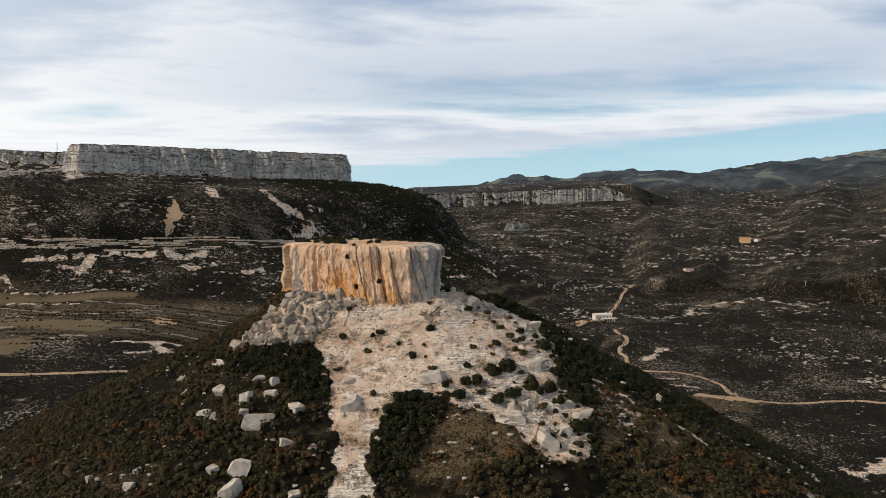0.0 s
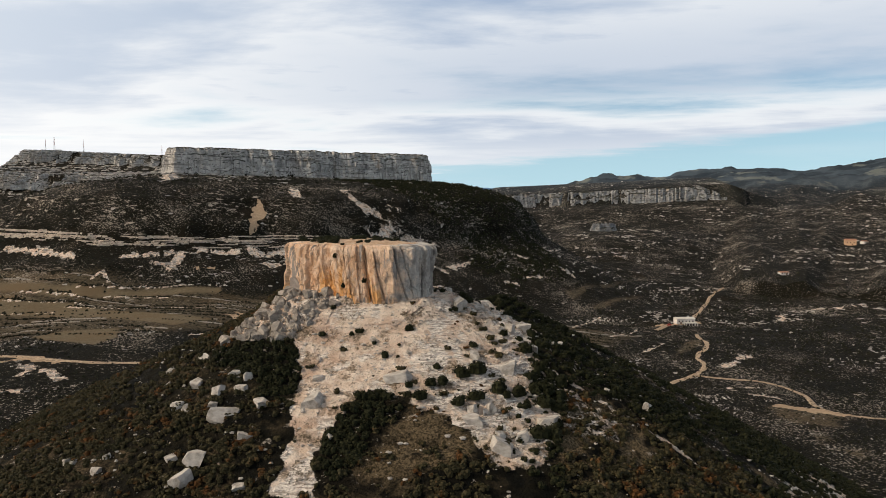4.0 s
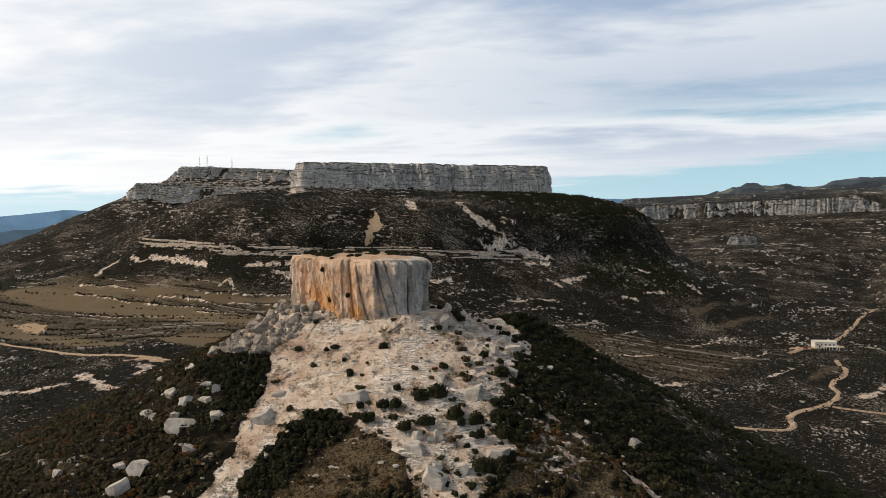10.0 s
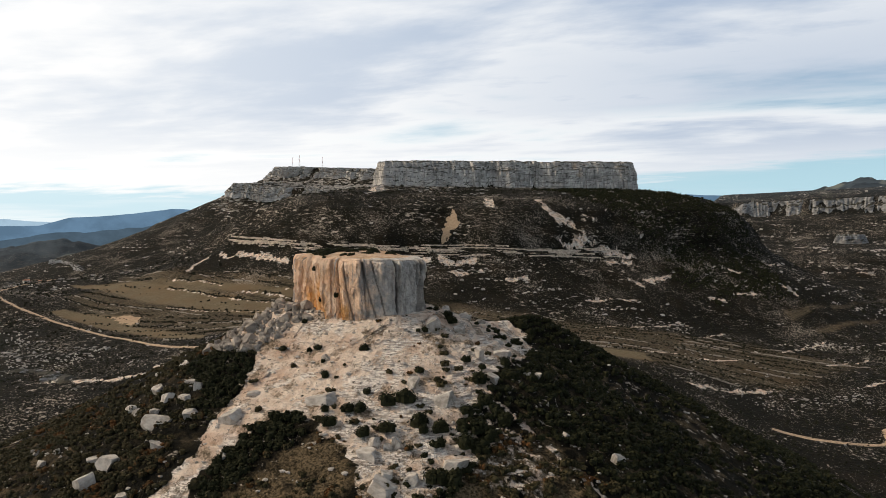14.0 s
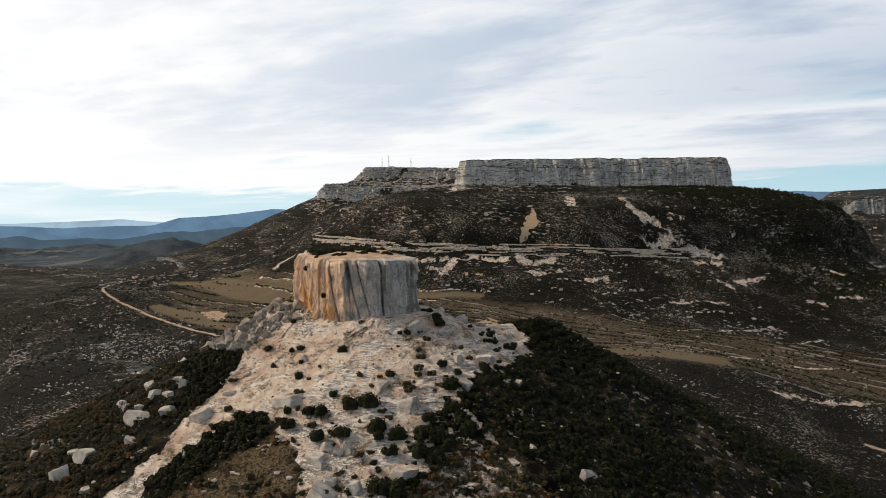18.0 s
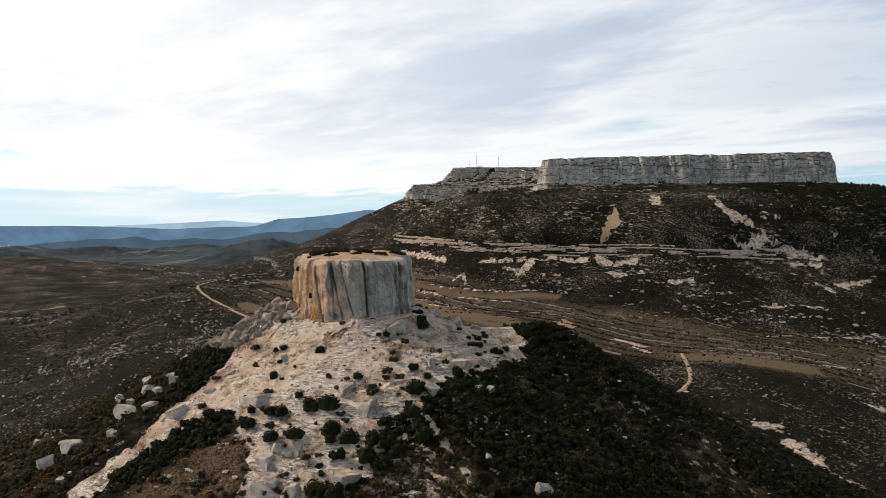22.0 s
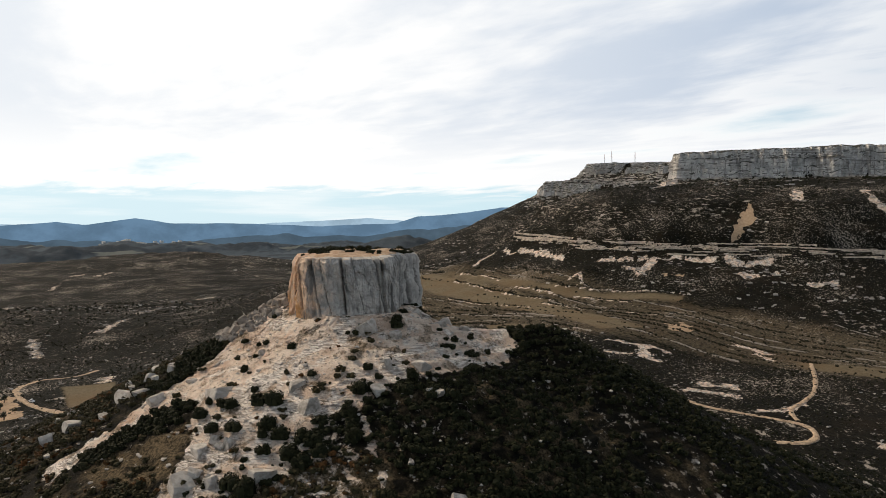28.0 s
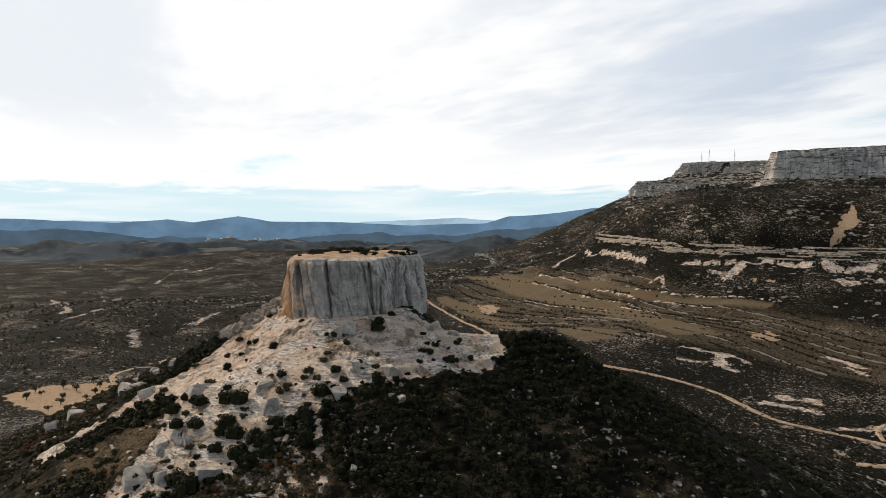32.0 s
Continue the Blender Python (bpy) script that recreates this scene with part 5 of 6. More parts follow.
# hedges along the terrace walls
hx, hy = [], []
for k in range(-1, 19):
    x = np.arange(-560, 130, 1.15) + g.uniform(-0.4, 0.4, 600)
    y = strip_edge(x, k) + 0.8 + g.normal(0, 0.7, 600)
    on = (terraced(x, y) > 0.35) & (fbm(x / 30, 0 * x + 3 * k, 3, 66) > -0.12) & (cover(x, y)[1] < 0.7)
    hx.append(x[on])
    hy.append(y[on])
for line in BANKS:
    p = resample(line, 0.9)[0] + g.normal(0, 0.6, (len(resample(line, 0.9)[0]), 2)) + (0.5, 1.6)
    on = fbm(p[:, 0] / 14, p[:, 1] / 14, 3, 68) > -0.25
    hx.append(p[on, 0])
    hy.append(p[on, 1])
hx, hy = np.concatenate(hx), np.concatenate(hy)
size = g.uniform(1.0, 2.6, len(hx))
spots = np.concatenate([spots, np.stack([hx, hy, height(hx, hy) - 0.1, size, size * g.uniform(0.45, 0.75, len(hx))], -1)])
scatter("valley_scrub", "dark evergreen scrub over the valley and slopes", FAR, spots, LEAF_FAR)
print("far shrubs", len(spots))

WOODS = [(-215, 790), (-130, 885), (0, 900), (50, 780), (-10, 690), (-60, 715), (-100, 740), (-150, 765)]
n = 9000
px, py = g.uniform(-220, 60, n), g.uniform(680, 900, n)
keep = (area(px, py, WOODS, 14) > g.random(n)) & (cover(px, py)[0] < 0.4) & (fbm(px / 18, py / 18, 3, 67) > -0.25) & ~inside(px, py, MESA)
px, py = px[keep], py[keep]
size = g.uniform(2.2, 5.0, len(px))
scatter("woods", "dense dark evergreen wood below the cliff", FAR, np.stack([px, py, height(px, py) - 0.2, size, size * g.uniform(0.5, 0.8, len(px))], -1), LEAF, "woods")
print("woods", len(px))

# ---------------------------------------------------------------- dirt roads and tracks
def smooth_line(pts, step):
    """Points every step metres along a rounded line through pts."""
    p = np.array(pts, float)
    for _ in range(3):
        q = np.empty((2 * len(p), 2))
        q[0], q[-1] = p[0], p[-1]
        q[1:-1:2], q[2:-1:2] = p[:-1] * 0.75 + p[1:] * 0.25, p[:-1] * 0.25 + p[1:] * 0.75
        p = q
    return resample(p, step)


def dirt_road(name, label, pts, width, lift=0.28, step=1.6):
    p, s = smooth_line(pts, step)
    t = np.gradient(p, axis=0)
    t /= np.hypot(*t.T)[:, None]
    side = np.stack([-t[:, 1], t[:, 0]], -1)
    rows = []
    for k, f in enumerate((-0.62, -0.5, -0.18, 0.18, 0.5, 0.62)):
        wob = width * (f + (0.16 * vnoise(s / 7, 0 * s + k, 700 + k) + 0.12 * vnoise(s / 2.2, 0 * s + k, 720 + k)) * (abs(f) > 0.3))
        q = p + side * wob[:, None]
        z = height(q[:, 0], q[:, 1]) + (lift if abs(f) < 0.6 else -0.6) - (0.08 if 0.3 < abs(f) < 0.6 else 0)
        rows.append(np.c_[q, z])
    v = np.stack(rows)
    n, m = v.shape[:2]
    ii = np.arange(n * m).reshape(n, m)
    q = np.stack([ii[:-1, :-1], ii[:-1, 1:], ii[1:, 1:], ii[1:, :-1]], -1).reshape(-1, 4)
    return tagged(new(name, mesh_from(name, v.reshape(-1, 3), q, DIRT)), label, "dirt road", kind="structure")


dirt_road("road_valley", "pale dirt road winding past the farmhouse", [(150, 600), (146, 572), (143, 526), (122, 485), (126, 462), (112, 434), (88, 408), (90, 378), (70, 368), (40, 366)], 3.2)
dirt_road("road_east", "pale dirt road along the valley floor", [(112, 434), (133, 428), (152, 431), (168, 410), (160, 378), (191, 376), (235, 396), (252, 384), (300, 372)], 3.0)
dirt_road("track_north", "narrow dirt track above the farmhouse", [(119, 612), (150, 665), (183, 728), (217, 837), (250, 900)], 3.2, 0.5)
dirt_road("road_saddle", "pale dirt road curving round the fields", [(-760, 600), (-707, 532), (-620, 415), (-576, 387), (-517, 362), (-451, 352), (-350, 326), (-290, 305), (-230, 280), (-180, 272), (-150, 283), (-126, 300), (-108, 303), (-85, 297), (-72, 300), (-55, 308), (-46, 311), (-39, 304), (-38, 294), (-46, 285)], 2.4)
dirt_road("track_saddle", "pair of pale wheel tracks climbing to a field", [(-92, 412), (-76, 382), (-66, 360), (-60, 338), (-59, 322), (-50, 312)], 1.8)
dirt_road("road_orchard", "pale dirt road beside the olive grove", [(-475, 150), (-452, 131), (-470, 112), (-444, 106), (-417, 93), (-376, 94), (-325, 106), (-280, 120)], 3.6)
dirt_road("track_low", "pale dirt track below the hill", [(-120, 262), (-60, 268), (-10, 262), (40, 250)], 2.2)


# ---------------------------------------------------------------- dry stone terrace walls
def terrace_wall(k, lo, hi):
    x = np.arange(lo, hi, 2.2)
    y = strip_edge(x, k)
    zt = height(x, y)
    on = (terraced(x, y) > 0.35) & (fbm(x / 45 + 5 * k, 0 * x, 2, 710) > 0.28) & (cover(x, y)[1] < 0.7)
    hgt = 0.45 + 0.4 * vnoise(x / 3, 0 * x + k, 711)
    v = np.stack([np.c_[x, y - 0.9, zt - 0.8], np.c_[x, y - 0.45 + 0.2 * vnoise(x / 2, 0 * x, 712), zt + hgt], np.c_[x, y + 0.4, zt + hgt * 0.95], np.c_[x, y + 0.7, zt - 0.8]])
    m = len(x)
    ii = np.arange(4 * m).reshape(4, m)
    q = np.stack([ii[:-1, :-1], ii[:-1, 1:], ii[1:, 1:], ii[1:, :-1]], -1)
    q = q[:, on[:-1] & on[1:]].reshape(-1, 4)
    if len(q):
        ob = new("terrace_wall", mesh_from("terrace_wall", v.reshape(-1, 3), q, RUBBLE_M, False))
        tagged(ob, "low dry stone wall holding a terrace field", "stone wall", "terrace walls")


for k in range(-1, 19):
    terrace_wall(k, -560, 130)


# ---------------------------------------------------------------- parts helper
def part(name, bm, material, parent, label=""):
    me = bpy.data.meshes.new(name)
    bm.to_mesh(me)
    bm.free()
    me.materials.append(material)
    ob = new(name, me)
    ob.parent = parent
    return tagged(ob, label) if label else ob


def block(w, d, h, x=0.0, y=0.0, z=0.0, bevel=0.0):
    bm = bmesh.new()
    bmesh.ops.create_cube(bm, size=1.0)
    bmesh.ops.scale(bm, vec=(w, d, h), verts=bm.verts)
    bmesh.ops.translate(bm, vec=(x, y, z + h / 2), verts=bm.verts)
    if bevel:
        bmesh.ops.bevel(bm, geom=bm.edges[:], offset=bevel, segments=1, affect="EDGES")
    return bm


def gable(w, d, rise, x=0.0, y=0.0, z=0.0, over=0.4, thick=0.25):
    bm = bmesh.new()
    a, b = w / 2 + over, d / 2 + over
    pts = [(-a, -b, 0), (-a, 0, rise), (-a, b, 0), (a, -b, 0), (a, 0, rise), (a, b, 0)]
    vs = [bm.verts.new((x + p[0], y + p[1], z + p[2])) for p in pts] + [bm.verts.new((x + p[0], y + p[1], z + p[2] + thick)) for p in pts]
    for f in ((0, 3, 4, 1), (1, 4, 5, 2), (6, 7, 10, 9), (7, 8, 11, 10), (0, 6, 9, 3), (2, 5, 11, 8), (0, 1, 7, 6), (1, 2, 8, 7), (3, 9, 10, 4), (4, 10, 11, 5)):
        bm.faces.new([vs[k] for k in f])
    bmesh.ops.recalc_face_normals(bm, faces=bm.faces[:])
    return bm


PLASTER = plain("white_plaster", (0.66, 0.62, 0.56), 0.9, 0.12, 0.8)
OCHRE = plain("ochre_plaster", (0.55, 0.36, 0.22), 0.9, 0.15, 0.8)
TILE = plain("roof_tile", (0.42, 0.22, 0.14), 0.85, 0.25, 1.5)
SLAB = plain("pale_roof", (0.62, 0.58, 0.52), 0.85, 0.12, 0.8)
DARK = plain("dark_opening", (0.03, 0.03, 0.032), 0.4, 0.2, 1.0)
WOOD = plain("door_wood", (0.16, 0.09, 0.05), 0.7, 0.3, 4.0)
RED = plain("red_paint", (0.45, 0.03, 0.025), 0.4, 0.1, 2.0)
STEEL = plain("mast_steel", (0.34, 0.34, 0.35), 0.5, 0.15, 3.0, 0.6)
REDSTEEL = plain("mast_red", (0.42, 0.10, 0.08), 0.5, 0.15, 3.0)
WHITEPAINT = plain("white_paint", (0.75, 0.75, 0.74), 0.4, 0.08, 2.0)
RUBBER = plain("tyre_rubber", (0.02, 0.02, 0.02), 0.8, 0.2, 5.0)


def farmhouse(x, y, turn):
    z = ground_z(x, y) - 0.3
    top = new("farmhouse")
    top.matrix_world = pose(x, y, z, 0, 0, turn)
    part("wall", block(17, 8, 4.6, 0, 3, 1.6), PLASTER, top, "white plastered long wall")
    part("plinth", block(17.4, 8.4, 1.7, 0, 3, -0.2), OCHRE, top)
    part("roof", gable(17, 8, 1.3, 0, 3, 6.2), SLAB, top, "pale low pitched roof")
    part("chimney", block(0.9, 0.9, 1.6, 4, 4, 7.0, 0.05), PLASTER, top)
    for k in range(5):
        win = part("window", block(1.1, 0.12, 1.2, -6.4 + 3.2 * k, -1.04, 3.6), DARK, top)
        part("sill", block(1.4, 0.3, 0.12, -6.4 + 3.2 * k, -1.12, 3.45), SLAB, win)
    part("door", block(1.2, 0.14, 2.1, -4.8, -1.05, 1.65), WOOD, top)
    part("annex_wall", block(11, 0.5, 3.2, 3.5, -2.0, -0.3), PLASTER, top)
    part("annex_roof", block(11.8, 5.4, 0.3, 3.5, -3.6, 2.9, 0.04), SLAB, top, "flat pale porch roof")
    for k in range(5):
        part("porch_post", block(0.4, 0.4, 3.2, -1.6 + 2.55 * k, -6.0, -0.3, 0.03), PLASTER, top)
    part("porch_opening", block(9.4, 0.1, 2.5, 3.5, -2.3, 0), DARK, top, "dark porch openings")
    part("terrace_slab", block(13, 7, 0.5, 3.5, -4.4, -0.7), SLAB, top)
    return tagged(top, "white farmhouse with a porch beside a dirt yard", "house")


def cottage(x, y, turn, w, d, h, wall_m, label):
    top = new("cottage")
    top.matrix_world = pose(x, y, ground_z(x, y) - 0.4, 0, 0, turn)
    part("wall", block(w, d, h), wall_m, top)
    part("roof", gable(w, d, h * 0.28, 0, 0, h), TILE, top, "terracotta tiled roof")
    for k in range(3):
        part("window", block(1.2, 0.14, 1.5, (k - 1) * w * 0.3, -d / 2 - 0.04, h * 0.55), DARK, top)
    part("door", block(1.4, 0.14, 2.2, w * 0.15, -d / 2 - 0.05, 0.2), WOOD, top)
    return tagged(top, label, "house")


def car(x, y, turn, paint, label):
    top = new("car")
    top.matrix_world = pose(x, y, ground_z(x, y) + 0.35, 0, 0, turn)
    part("body", block(4.2, 1.75, 0.75, 0, 0, 0.3, 0.14), paint, top)
    part("cabin", block(2.3, 1.55, 0.6, -0.2, 0, 1.03, 0.18), DARK, top, "dark glazed cabin")
    part("roof", block(1.9, 1.45, 0.08, -0.2, 0, 1.6, 0.03), paint, top)
    for sx in (-1.35, 1.35):
        for sy in (-0.82, 0.82):
            bm = bmesh.new()
            bmesh.ops.create_cone(bm, cap_ends=True, segments=16, radius1=0.33, radius2=0.33, depth=0.22, matrix=pose(sx, sy, 0.33, 90, 0, 0))
            part("wheel", bm, RUBBER, top)
    return tagged(top, label, "car")


farmhouse(152, 652, 12)
car(136, 643, 40, RED, "red car parked in the farmhouse yard")
car(-372, 98, 20, WHITEPAINT, "white car parked beside the dirt road")
cottage(509, 1163, -15, 16, 11, 8, OCHRE, "ochre country house on a rise in the valley")
cottage(524, 1150, 30, 9, 7, 4, PLASTER, "small white outbuilding beside the country house")
cottage(323, 907, 10, 11, 7, 3.4, PLASTER, "white house with a terracotta roof in the scrub")
cottage(-1010, 720, 40, 12, 8, 4.5, PLASTER, "white house on the edge of the plain")
cottage(-1045, 716, 70, 9, 7, 4.0, PLASTER, "small white shed on the edge of the plain")


# ---------------------------------------------------------------- masts on the table mountain
def bar(bm, a, b, r):
    a, b = Vector(a), Vector(b)
    d = b - a
    m = Matrix.Translation((a + b) / 2) @ d.to_track_quat("Z", "Y").to_matrix().to_4x4()
    bmesh.ops.create_cone(bm, cap_ends=True, segments=5, radius1=r, radius2=r, depth=d.length, matrix=m)


def mast(x, y, z, tall, wide, label, drums):
    top = new("radio_mast")
    top.matrix_world = pose(x, y, z, 0, 0, 25)
    n = int(tall / 2.2)
    for lo, hi, mm in ((0, n // 2, STEEL), (n // 2, n, REDSTEEL)):
        bm = bmesh.new()
        for k in range(lo, hi):
            a, b = tall * k / n, tall * (k + 1) / n
            wa, wb = wide * (1 - 0.7 * k / n), wide * (1 - 0.7 * (k + 1) / n)
            for q in range(3):
                t0, t1 = 2 * math.pi * q / 3, 2 * math.pi * (q + 1) / 3
                bar(bm, (wa * math.cos(t0), wa * math.sin(t0), a), (wb * math.cos(t0), wb * math.sin(t0), b), 0.14)
                bar(bm, (wa * math.cos(t0), wa * math.sin(t0), a), (wb * math.cos(t1), wb * math.sin(t1), b), 0.08)
        part("lattice", bm, mm, top)
    bm = bmesh.new()
    bar(bm, (0, 0, tall), (0, 0, tall + 3.0), 0.10)
    part("antenna", bm, STEEL, top)
    for k in range(drums):
        bm = bmesh.new()
        bmesh.ops.create_cone(bm, cap_ends=True, segments=14, radius1=0.8, radius2=0.8, depth=0.5, matrix=pose(0.8 * (-1) ** k, -0.6, tall * (0.55 + 0.13 * k), 90, 0, 20 * k))
        part("drum", bm, WHITEPAINT, top, "white drum antenna")
    return tagged(top, label, "mast", "masts on the plateau")


for x, y, tall, wide, drums in ((-1089, 1475, 34, 2.0, 3), (-1106, 1468, 26, 1.2, 1), (-1012, 1470, 29, 1.4, 2), (-781, 1400, 20, 1.0, 1)):
    mast(x, y, ground_z(x, y) - 1.0, tall, wide, "tall lattice radio mast on the plateau edge", drums)
hut = new("mast_hut")
hut.matrix_world = pose(-1078, 1474, ground_z(-1078, 1474) - 0.5, 0, 0, 20)
part("wall", block(12, 6, 4.2), PLASTER, hut)
part("roof", block(12.6, 6.6, 0.4, 0, 0, 4.2), SLAB, hut)
part("door", block(1.0, 0.12, 2.0, -1.5, -3.04, 0.2), WOOD, hut)
tagged(hut, "small equipment hut beside the masts", "hut")


# ---------------------------------------------------------------- olive trees
OLIVE = leaf_material("olive_leaf", (0.020, 0.024, 0.014), (0.060, 0.066, 0.040))


def olive_kind(seed):
    g2 = np.random.default_rng(seed)
    top = new("olive_tree")
    bm = bmesh.new()
    bar(bm, (0, 0, -0.4), (0.1, 0, 1.2), 0.24)
    for k in range(5):
        t = 2 * math.pi * k / 5 + g2.uniform(0, 0.6)
        bar(bm, (0.1, 0, 1.1), (1.2 * math.cos(t), 1.2 * math.sin(t), 2.3 + g2.uniform(0, 0.6)), 0.11)
    part("trunk", bm, BARK, top)
    lobes = 11
    c = np.c_[g2.normal(0, 0.85, (lobes, 2)), g2.uniform(1.7, 3.2, lobes)]
    quads = []
    for _ in range(650):
        k = g2.integers(lobes)
        d = g2.normal(size=3)
        d /= np.linalg.norm(d)
        p = c[k] + d * g2.uniform(0.45, 0.85)
        u = np.cross(d, g2.normal(size=3))
        u /= np.linalg.norm(u)
        v = np.cross(d, u)
        quads.append([p - u * 0.16, p + v * 0.2, p + u * 0.16, p - v * 0.14])
    crown = new("crown", shrub_mesh("crown", np.array(quads), OLIVE))
    crown.parent = top
    return top


olives = [olive_kind(800 + k) for k in range(3)]
grove = [(-384, 50), (-372, 56), (-360, 66), (-350, 76), (-375, 74), (-388, 68), (-362, 82), (-345, 64), (-334, 72), (-338, 82), (-325, 66), (-380, 84), (-394, 82), (-352, 88), (-367, 48), (-330, 58)]
rnd = random.Random(8)
for k, (x, y) in enumerate(grove):
    m = pose(x + rnd.uniform(-2, 2), y + rnd.uniform(-2, 2), ground_z(x, y), 0, 0, rnd.uniform(0, 360))
    ob = olives[k] if k < 3 else copy_thing(olives[k % 3], m)
    ob.matrix_basis = m
    s = rnd.uniform(0.75, 1.25)
    ob.scale = (s, s, s)
    tagged(ob, "grey-green olive tree standing on bare ochre soil", "olive tree", "olive grove")

# far town on the plain
g = np.random.default_rng(12)
bm = bmesh.new()
for _ in range(70):
    a, r = math.radians(g.normal(76.8, 1.7)), g.uniform(3500, 3850)
    x, y = -r * math.sin(a), r * math.cos(a)
    wd, dp, ht = g.uniform(8, 26), g.uniform(8, 14), g.uniform(5, 12)
    bmesh.ops.create_cube(bm, size=1.0, matrix=Matrix.Translation((x, y, ground_z(x, y) + ht / 2)) @ Matrix.Diagonal((wd, dp, ht, 1)))
town = bpy.data.meshes.new("far_town")
bm.to_mesh(town)
bm.free()
town.materials.append(PLASTER)
tagged(new("far_town", town), "pale houses of a distant town on the plain", "town", kind="stuff")

# loose stones on the bare face
g = np.random.default_rng(14)
pts = np.array([v.co[:] for v in CHIPS[2].vertices])
tri = np.array([p.vertices[:] for p in CHIPS[2].polygons])
bm = bmesh.new()
bmesh.ops.create_icosphere(bm, subdivisions=1, radius=0.5)
ball = np.array([v.co[:] for v in bm.verts])
tri = np.array([[v.index for v in f.verts] for f in bm.faces])
bm.free()
n = 22000
px, py = g.uniform(-40, 60, n), g.uniform(48, 125, n)
bare = cover(px, py)[0]
on_rock = np.hypot(px - ROCK_AT[0], py - ROCK_AT[1]) < rock_outline(np.arctan2(py - ROCK_AT[1], px - ROCK_AT[0])) + 0.1
keep = (g.random(n) < np.where(bare > 0.4, 0.42, 0.09)) & ~on_rock
px, py = px[keep], py[keep]
size = 0.12 + 0.55 * g.random(len(px)) ** 4
pz = height(px, py)
jit = ball[None] * g.uniform(0.6, 1.3, (len(px), len(ball), 1)) * np.array([1.2, 1.0, 0.6])
v = jit * size[:, None, None] + np.stack([px, py, pz + 0.05 * size], -1)[:, None]
f = tri[None] + (np.arange(len(px)) * len(ball))[:, None, None]
tagged(new("loose_stones", mesh_from("loose_stones", v.reshape(-1, 3), f.reshape(-1, 3), BOULDER, False)), "small pale stones strewn over the slope", "stones", kind="stuff")


# ---------------------------------------------------------------- limestone beds breaking out of the scrub, along the contours
def bed_blocks(name, label, px, py, length, thick, material, seed, follow=0.7):
    """Low broken slabs lying along the slope, in one mesh."""
    g = np.random.default_rng(seed)
    n = len(px)
    pz = height(px, py)
    gx, gy = height(px + 3, py) - pz, height(px, py + 3) - pz
    ang = np.arctan2(gy, gx) + np.pi / 2 + g.normal(0, 0.22, n)
    ux, uy = np.cos(ang), np.sin(ang)
    half, deep = length / 2, length * g.uniform(0.07, 0.24, n)
    corner = np.array([(-1, -1, 0), (1, -1, 0), (1, 1, 0), (-1, 1, 0), (-1, -1, 1), (0.1, -1, 1), (1, -1, 1), (1, 1, 1), (0.1, 1, 1), (-1, 1, 1)], float)
    c = corner[None] + g.normal(0, 0.22, (n, 10, 3)) * np.array([1, 1, 0.9])
    lx, ly = c[:, :, 0] * half[:, None], c[:, :, 1] * deep[:, None]
    v = np.empty((n, 10, 3))
    v[:, :, 0] = px[:, None] + lx * ux[:, None] - ly * uy[:, None]
    v[:, :, 1] = py[:, None] + lx * uy[:, None] + ly * ux[:, None]
    zc = height(v[:, :, 0].ravel(), v[:, :, 1].ravel()).reshape(n, 10)
    v[:, :, 2] = follow * zc + (1 - follow) * pz[:, None] + np.where(corner[None, :, 2] > 0, c[:, :, 2] * 0.8 * thick[:, None], -1.2 * thick[:, None] - 0.4)
    f = np.array([(0, 1, 6), (0, 6, 5), (0, 5, 4), (1, 2, 7), (1, 7, 6), (2, 3, 9), (2, 9, 8), (2, 8, 7), (3, 0, 4), (3, 4, 9), (4, 5, 8), (4, 8, 9), (5, 6, 7), (5, 7, 8)])
    faces = (f[None] + 10 * np.arange(n)[:, None, None]).reshape(-1, 3)
    return tagged(new(name, mesh_from(name, v.reshape(-1, 3), faces, material, False)), label, "rock ledges", kind="stuff")


g = np.random.default_rng(77)
n = 170000
rr, aa = 140 * np.exp(g.uniform(0, 2.75, n)), np.radians(g.uniform(-46, 106, n))
px, py = CENTRE[0] - rr * np.sin(aa), CENTRE[1] + rr * np.cos(aa)
bare, field, earth, far_, strata_ = cover(px, py)
pz = height(px, py)
bed = pz / 6.5 + 1.6 * fbm(px / 120, py / 120, 3, 91)
patch = fbm(px / 75, py / 75, 4, 92, 0.6) + 0.14 * smooth(0, 120, px)
want = 0.9 * smooth(0.30, 0.10, np.abs(bed - np.floor(bed) - 0.5)) * smooth(0.10, 0.42, patch) + 0.022
d_mesa = near_only(px, py, MESA, 300, lambda u, v: np.where(inside(u, v, MESA), 0, 300 - seg_dist(u, v, MESA, True)[0]))
want = np.maximum(want * (1 - 0.6 * smooth(0, 120, d_mesa)), 0.6 * smooth(262, 292, d_mesa)) + 0.9 * (bare > 0.25)
d_hill, _, _ = from_segment(px, py, RIDGE)
plain_ = smooth(-1000, -600, px) + smooth(500, 800, py)
keep = (g.random(n) < want * np.minimum(plain_, 1) * (1 - np.minimum(1, 1.6 * field)) * (1 - far_) * (earth < 0.2)) & (d_hill > 62) & ~inside(px, py, MESA)
px, py, d_mesa, rr = px[keep], py[keep], d_mesa[keep], rr[keep]
length = g.uniform(0.5, 1.0, len(px)) ** 2 * np.clip(rr / 160, 1.3, 6.5) * (1 + 0.7 * smooth(270, 295, d_mesa))
bed_blocks("bed_outcrops", "broken pale limestone beds showing through the scrub", px, py, length, length * g.uniform(0.12, 0.32, len(px)), LEDGE, 5)
print("bed blocks", len(px))

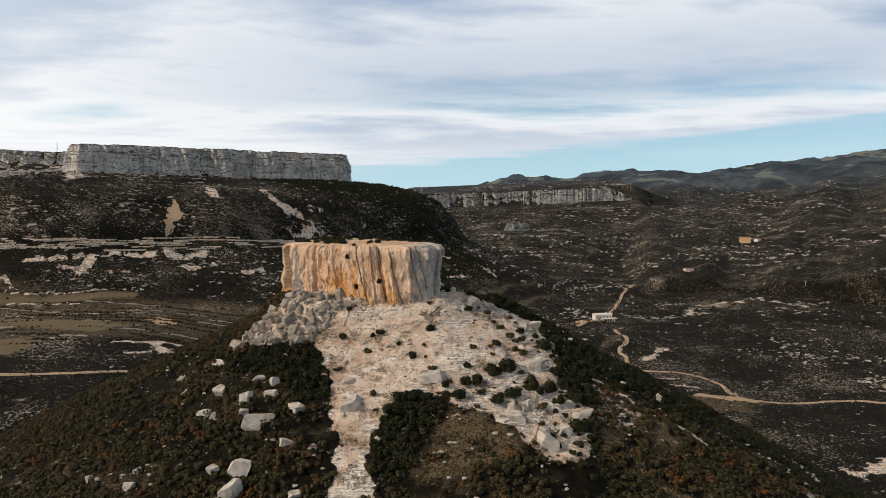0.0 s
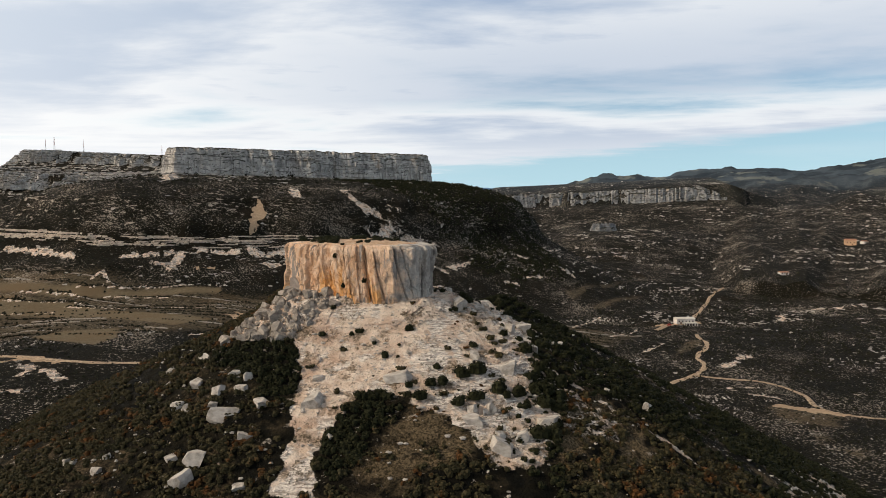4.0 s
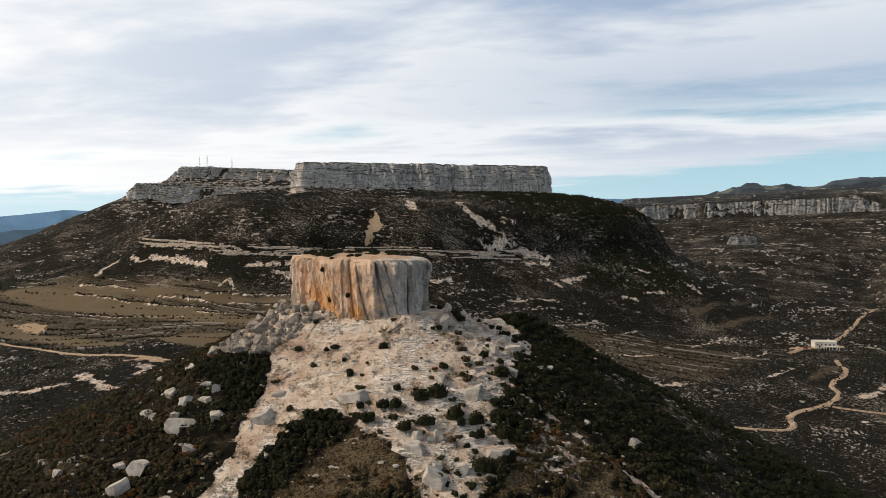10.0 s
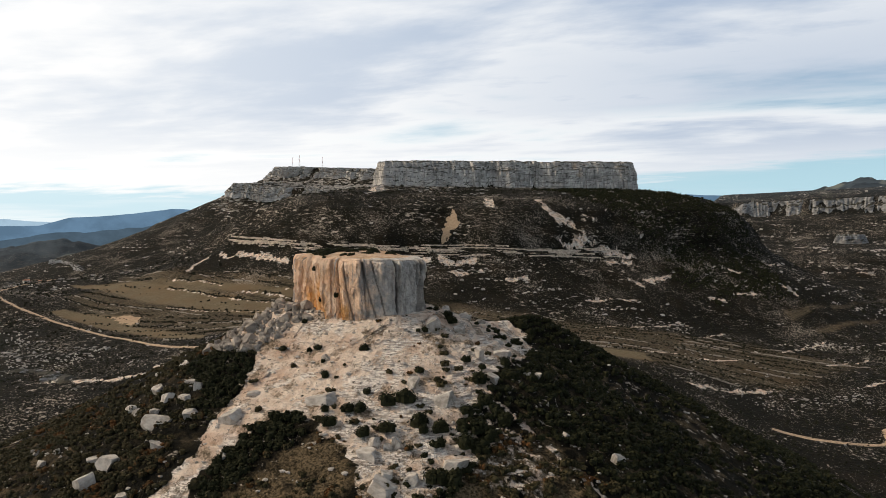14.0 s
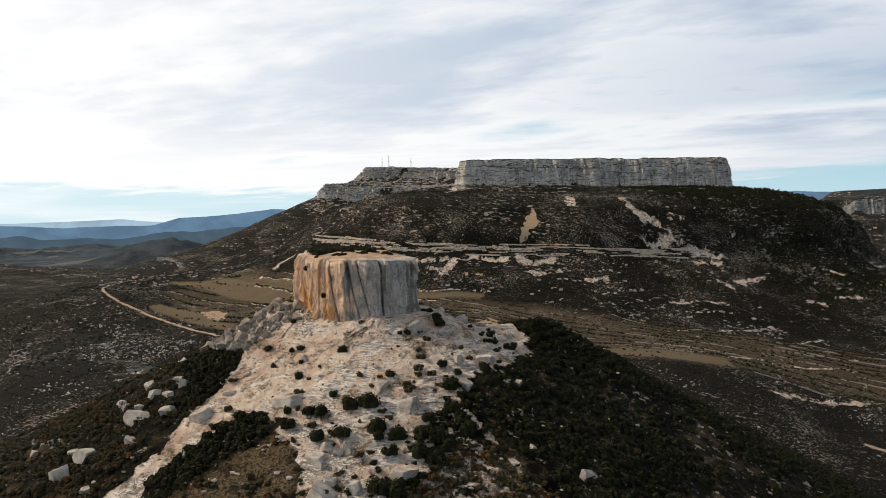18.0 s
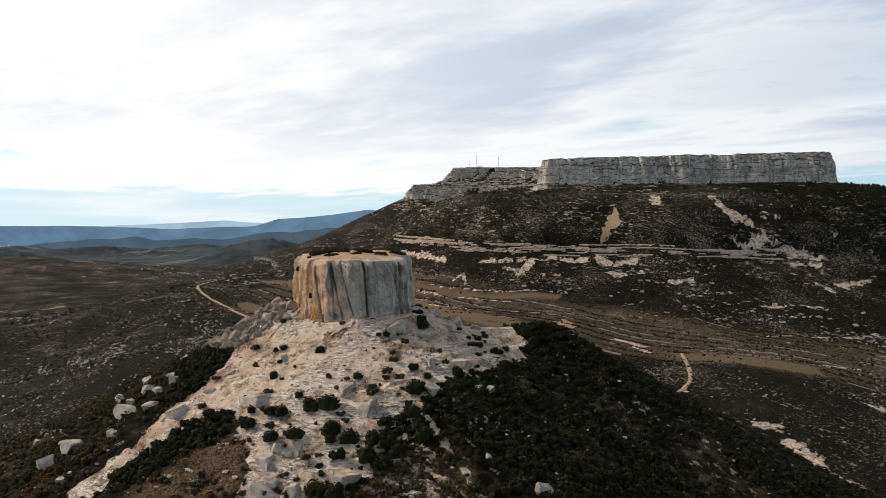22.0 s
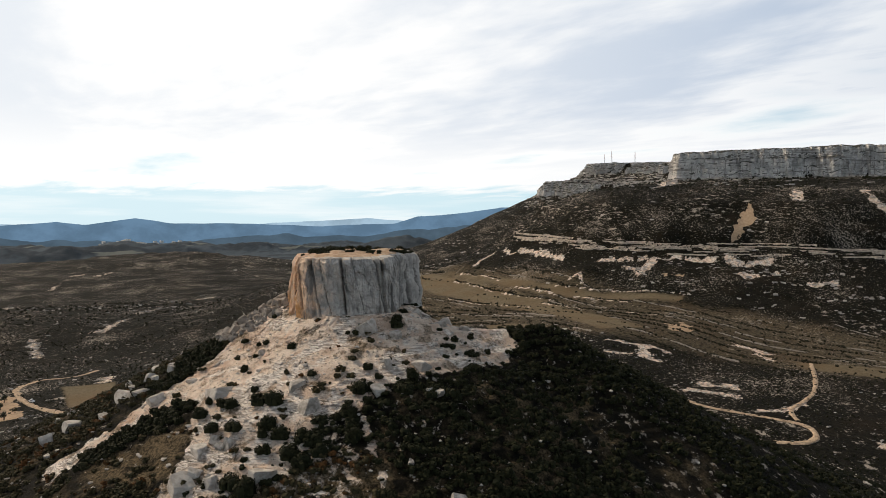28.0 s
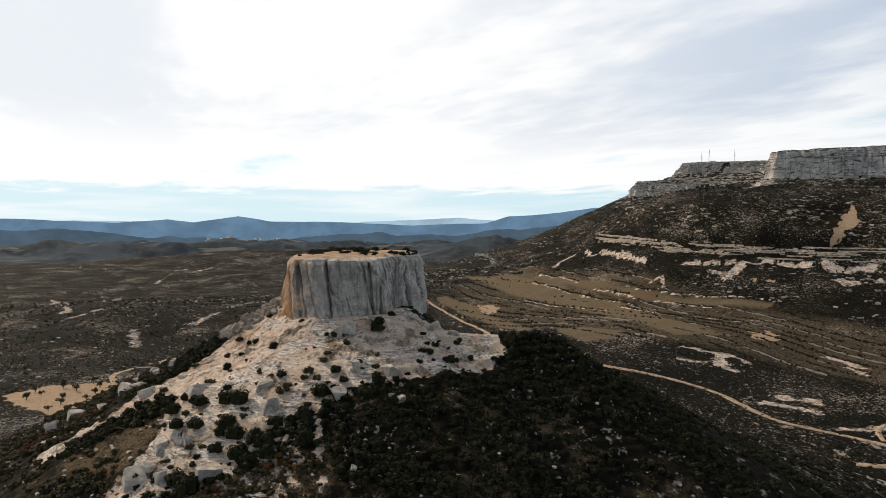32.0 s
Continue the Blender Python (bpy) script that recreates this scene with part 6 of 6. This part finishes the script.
# the thin beds that run along the slope of the table mountain, and the scree patches under them
line, run = resample([(-450, 544), (-420, 530), (-364, 518), (-317, 519), (-264, 546), (-237, 566), (-183, 609), (-156, 636), (-123, 679), (-100, 705)], 1.0)
n = 9500
pick = g.integers(0, len(line), n)
row = g.integers(0, 9, n)
gap = vnoise(run[pick] / 30, row * 3.0, 95) + 0.5 * vnoise(run[pick] / 8, row * 5.0, 98)
level = np.interp(line[pick, 0], [-450, -420, -364, -300, -180, -100], [-13, -14, -16, -20, -22, -25]) + 1.15 * (row - 4) + 0.5 * vnoise(run[pick] / 40, 0 * run[pick], 96)
keep = gap > -0.15 + 0.10 * np.abs(row - 4)
pick, level = pick[keep], level[keep]
lo, hi = np.full(len(pick), -45.0), np.full(len(pick), 45.0)
bx, by = line[pick, 0] + g.normal(0, 0.8, len(pick)), line[pick, 1]
for _ in range(11):
    mid = (lo + hi) / 2
    above = height(bx - 0.5 * mid, by + 0.86 * mid) > level
    lo, hi = np.where(above, lo, mid), np.where(above, mid, hi)
px, py = bx - 0.5 * mid, by + 0.86 * mid
length = g.uniform(0.8, 3.4, len(px))
bed_blocks("slope_beds", "long thin pale limestone beds stepping across the slope", px, py, length, g.uniform(0.3, 0.65, len(px)), BEDS, 6, 0.15)

# broken beds on the slopes of the plateau behind
n = 5200
px, py = g.uniform(-1250, -600, n), g.uniform(1050, 1480, n)
out_low = near_only(px, py, TIER, 200, lambda u, v: np.where(inside(u, v, TIER), -1, 1) * seg_dist(u, v, TIER, True)[0])
out_up = near_only(px, py, TIER_UP, 200, lambda u, v: np.where(inside(u, v, TIER_UP), -1, 1) * seg_dist(u, v, TIER_UP, True)[0])
bed = height(px, py) / 6.0 + 0.7 * fbm(px / 90, py / 90, 2, 93)
want = smooth(0.32, 0.12, np.abs(bed - np.floor(bed) - 0.5)) * np.maximum(1.0 * (out_low < -3) * (out_up > 3), 0.5 * smooth(120, 10, out_low) * (out_low > 3))
keep = g.random(n) < want
px, py = px[keep], py[keep]
length = g.uniform(3, 12, len(px))
bed_blocks("plateau_beds", "broken grey limestone beds below the plateau edge", px, py, length, g.uniform(0.8, 2.4, len(px)), LEDGE, 8, 0.6)
print("plateau beds", len(px))

# slabs of bedded rock on the bare summit
n = 9000
px, py = g.uniform(-20, 17, n), g.uniform(64, 112, n)
bare = cover(px, py)[0]
foot = np.hypot(px - ROCK_AT[0], py - ROCK_AT[1]) - rock_outline(np.arctan2(py - ROCK_AT[1], px - ROCK_AT[0]))
want = 0.55 * smooth(0.10, 0.5, fbm(px / 5, py / 5, 3, 97)) + 0.20 * smooth(9, 2, foot)
keep = (bare > 0.72) & (foot > 0.4) & (g.random(n) < want)
px, py = px[keep], py[keep]
length = 0.3 + 2.2 * g.random(len(px)) ** 2.5
summit_beds = bed_blocks("summit_beds", "pale thinly bedded limestone slabs on the bare summit", px, py, length, 0.03 + length * g.uniform(0.015, 0.045, len(px)), GROUND, 7, 0.93)
summit_beds.data.attributes.new("bare", "FLOAT", "POINT").data.foreach_set("value", np.ones(10 * len(px), np.float32))
print("summit beds", len(px))
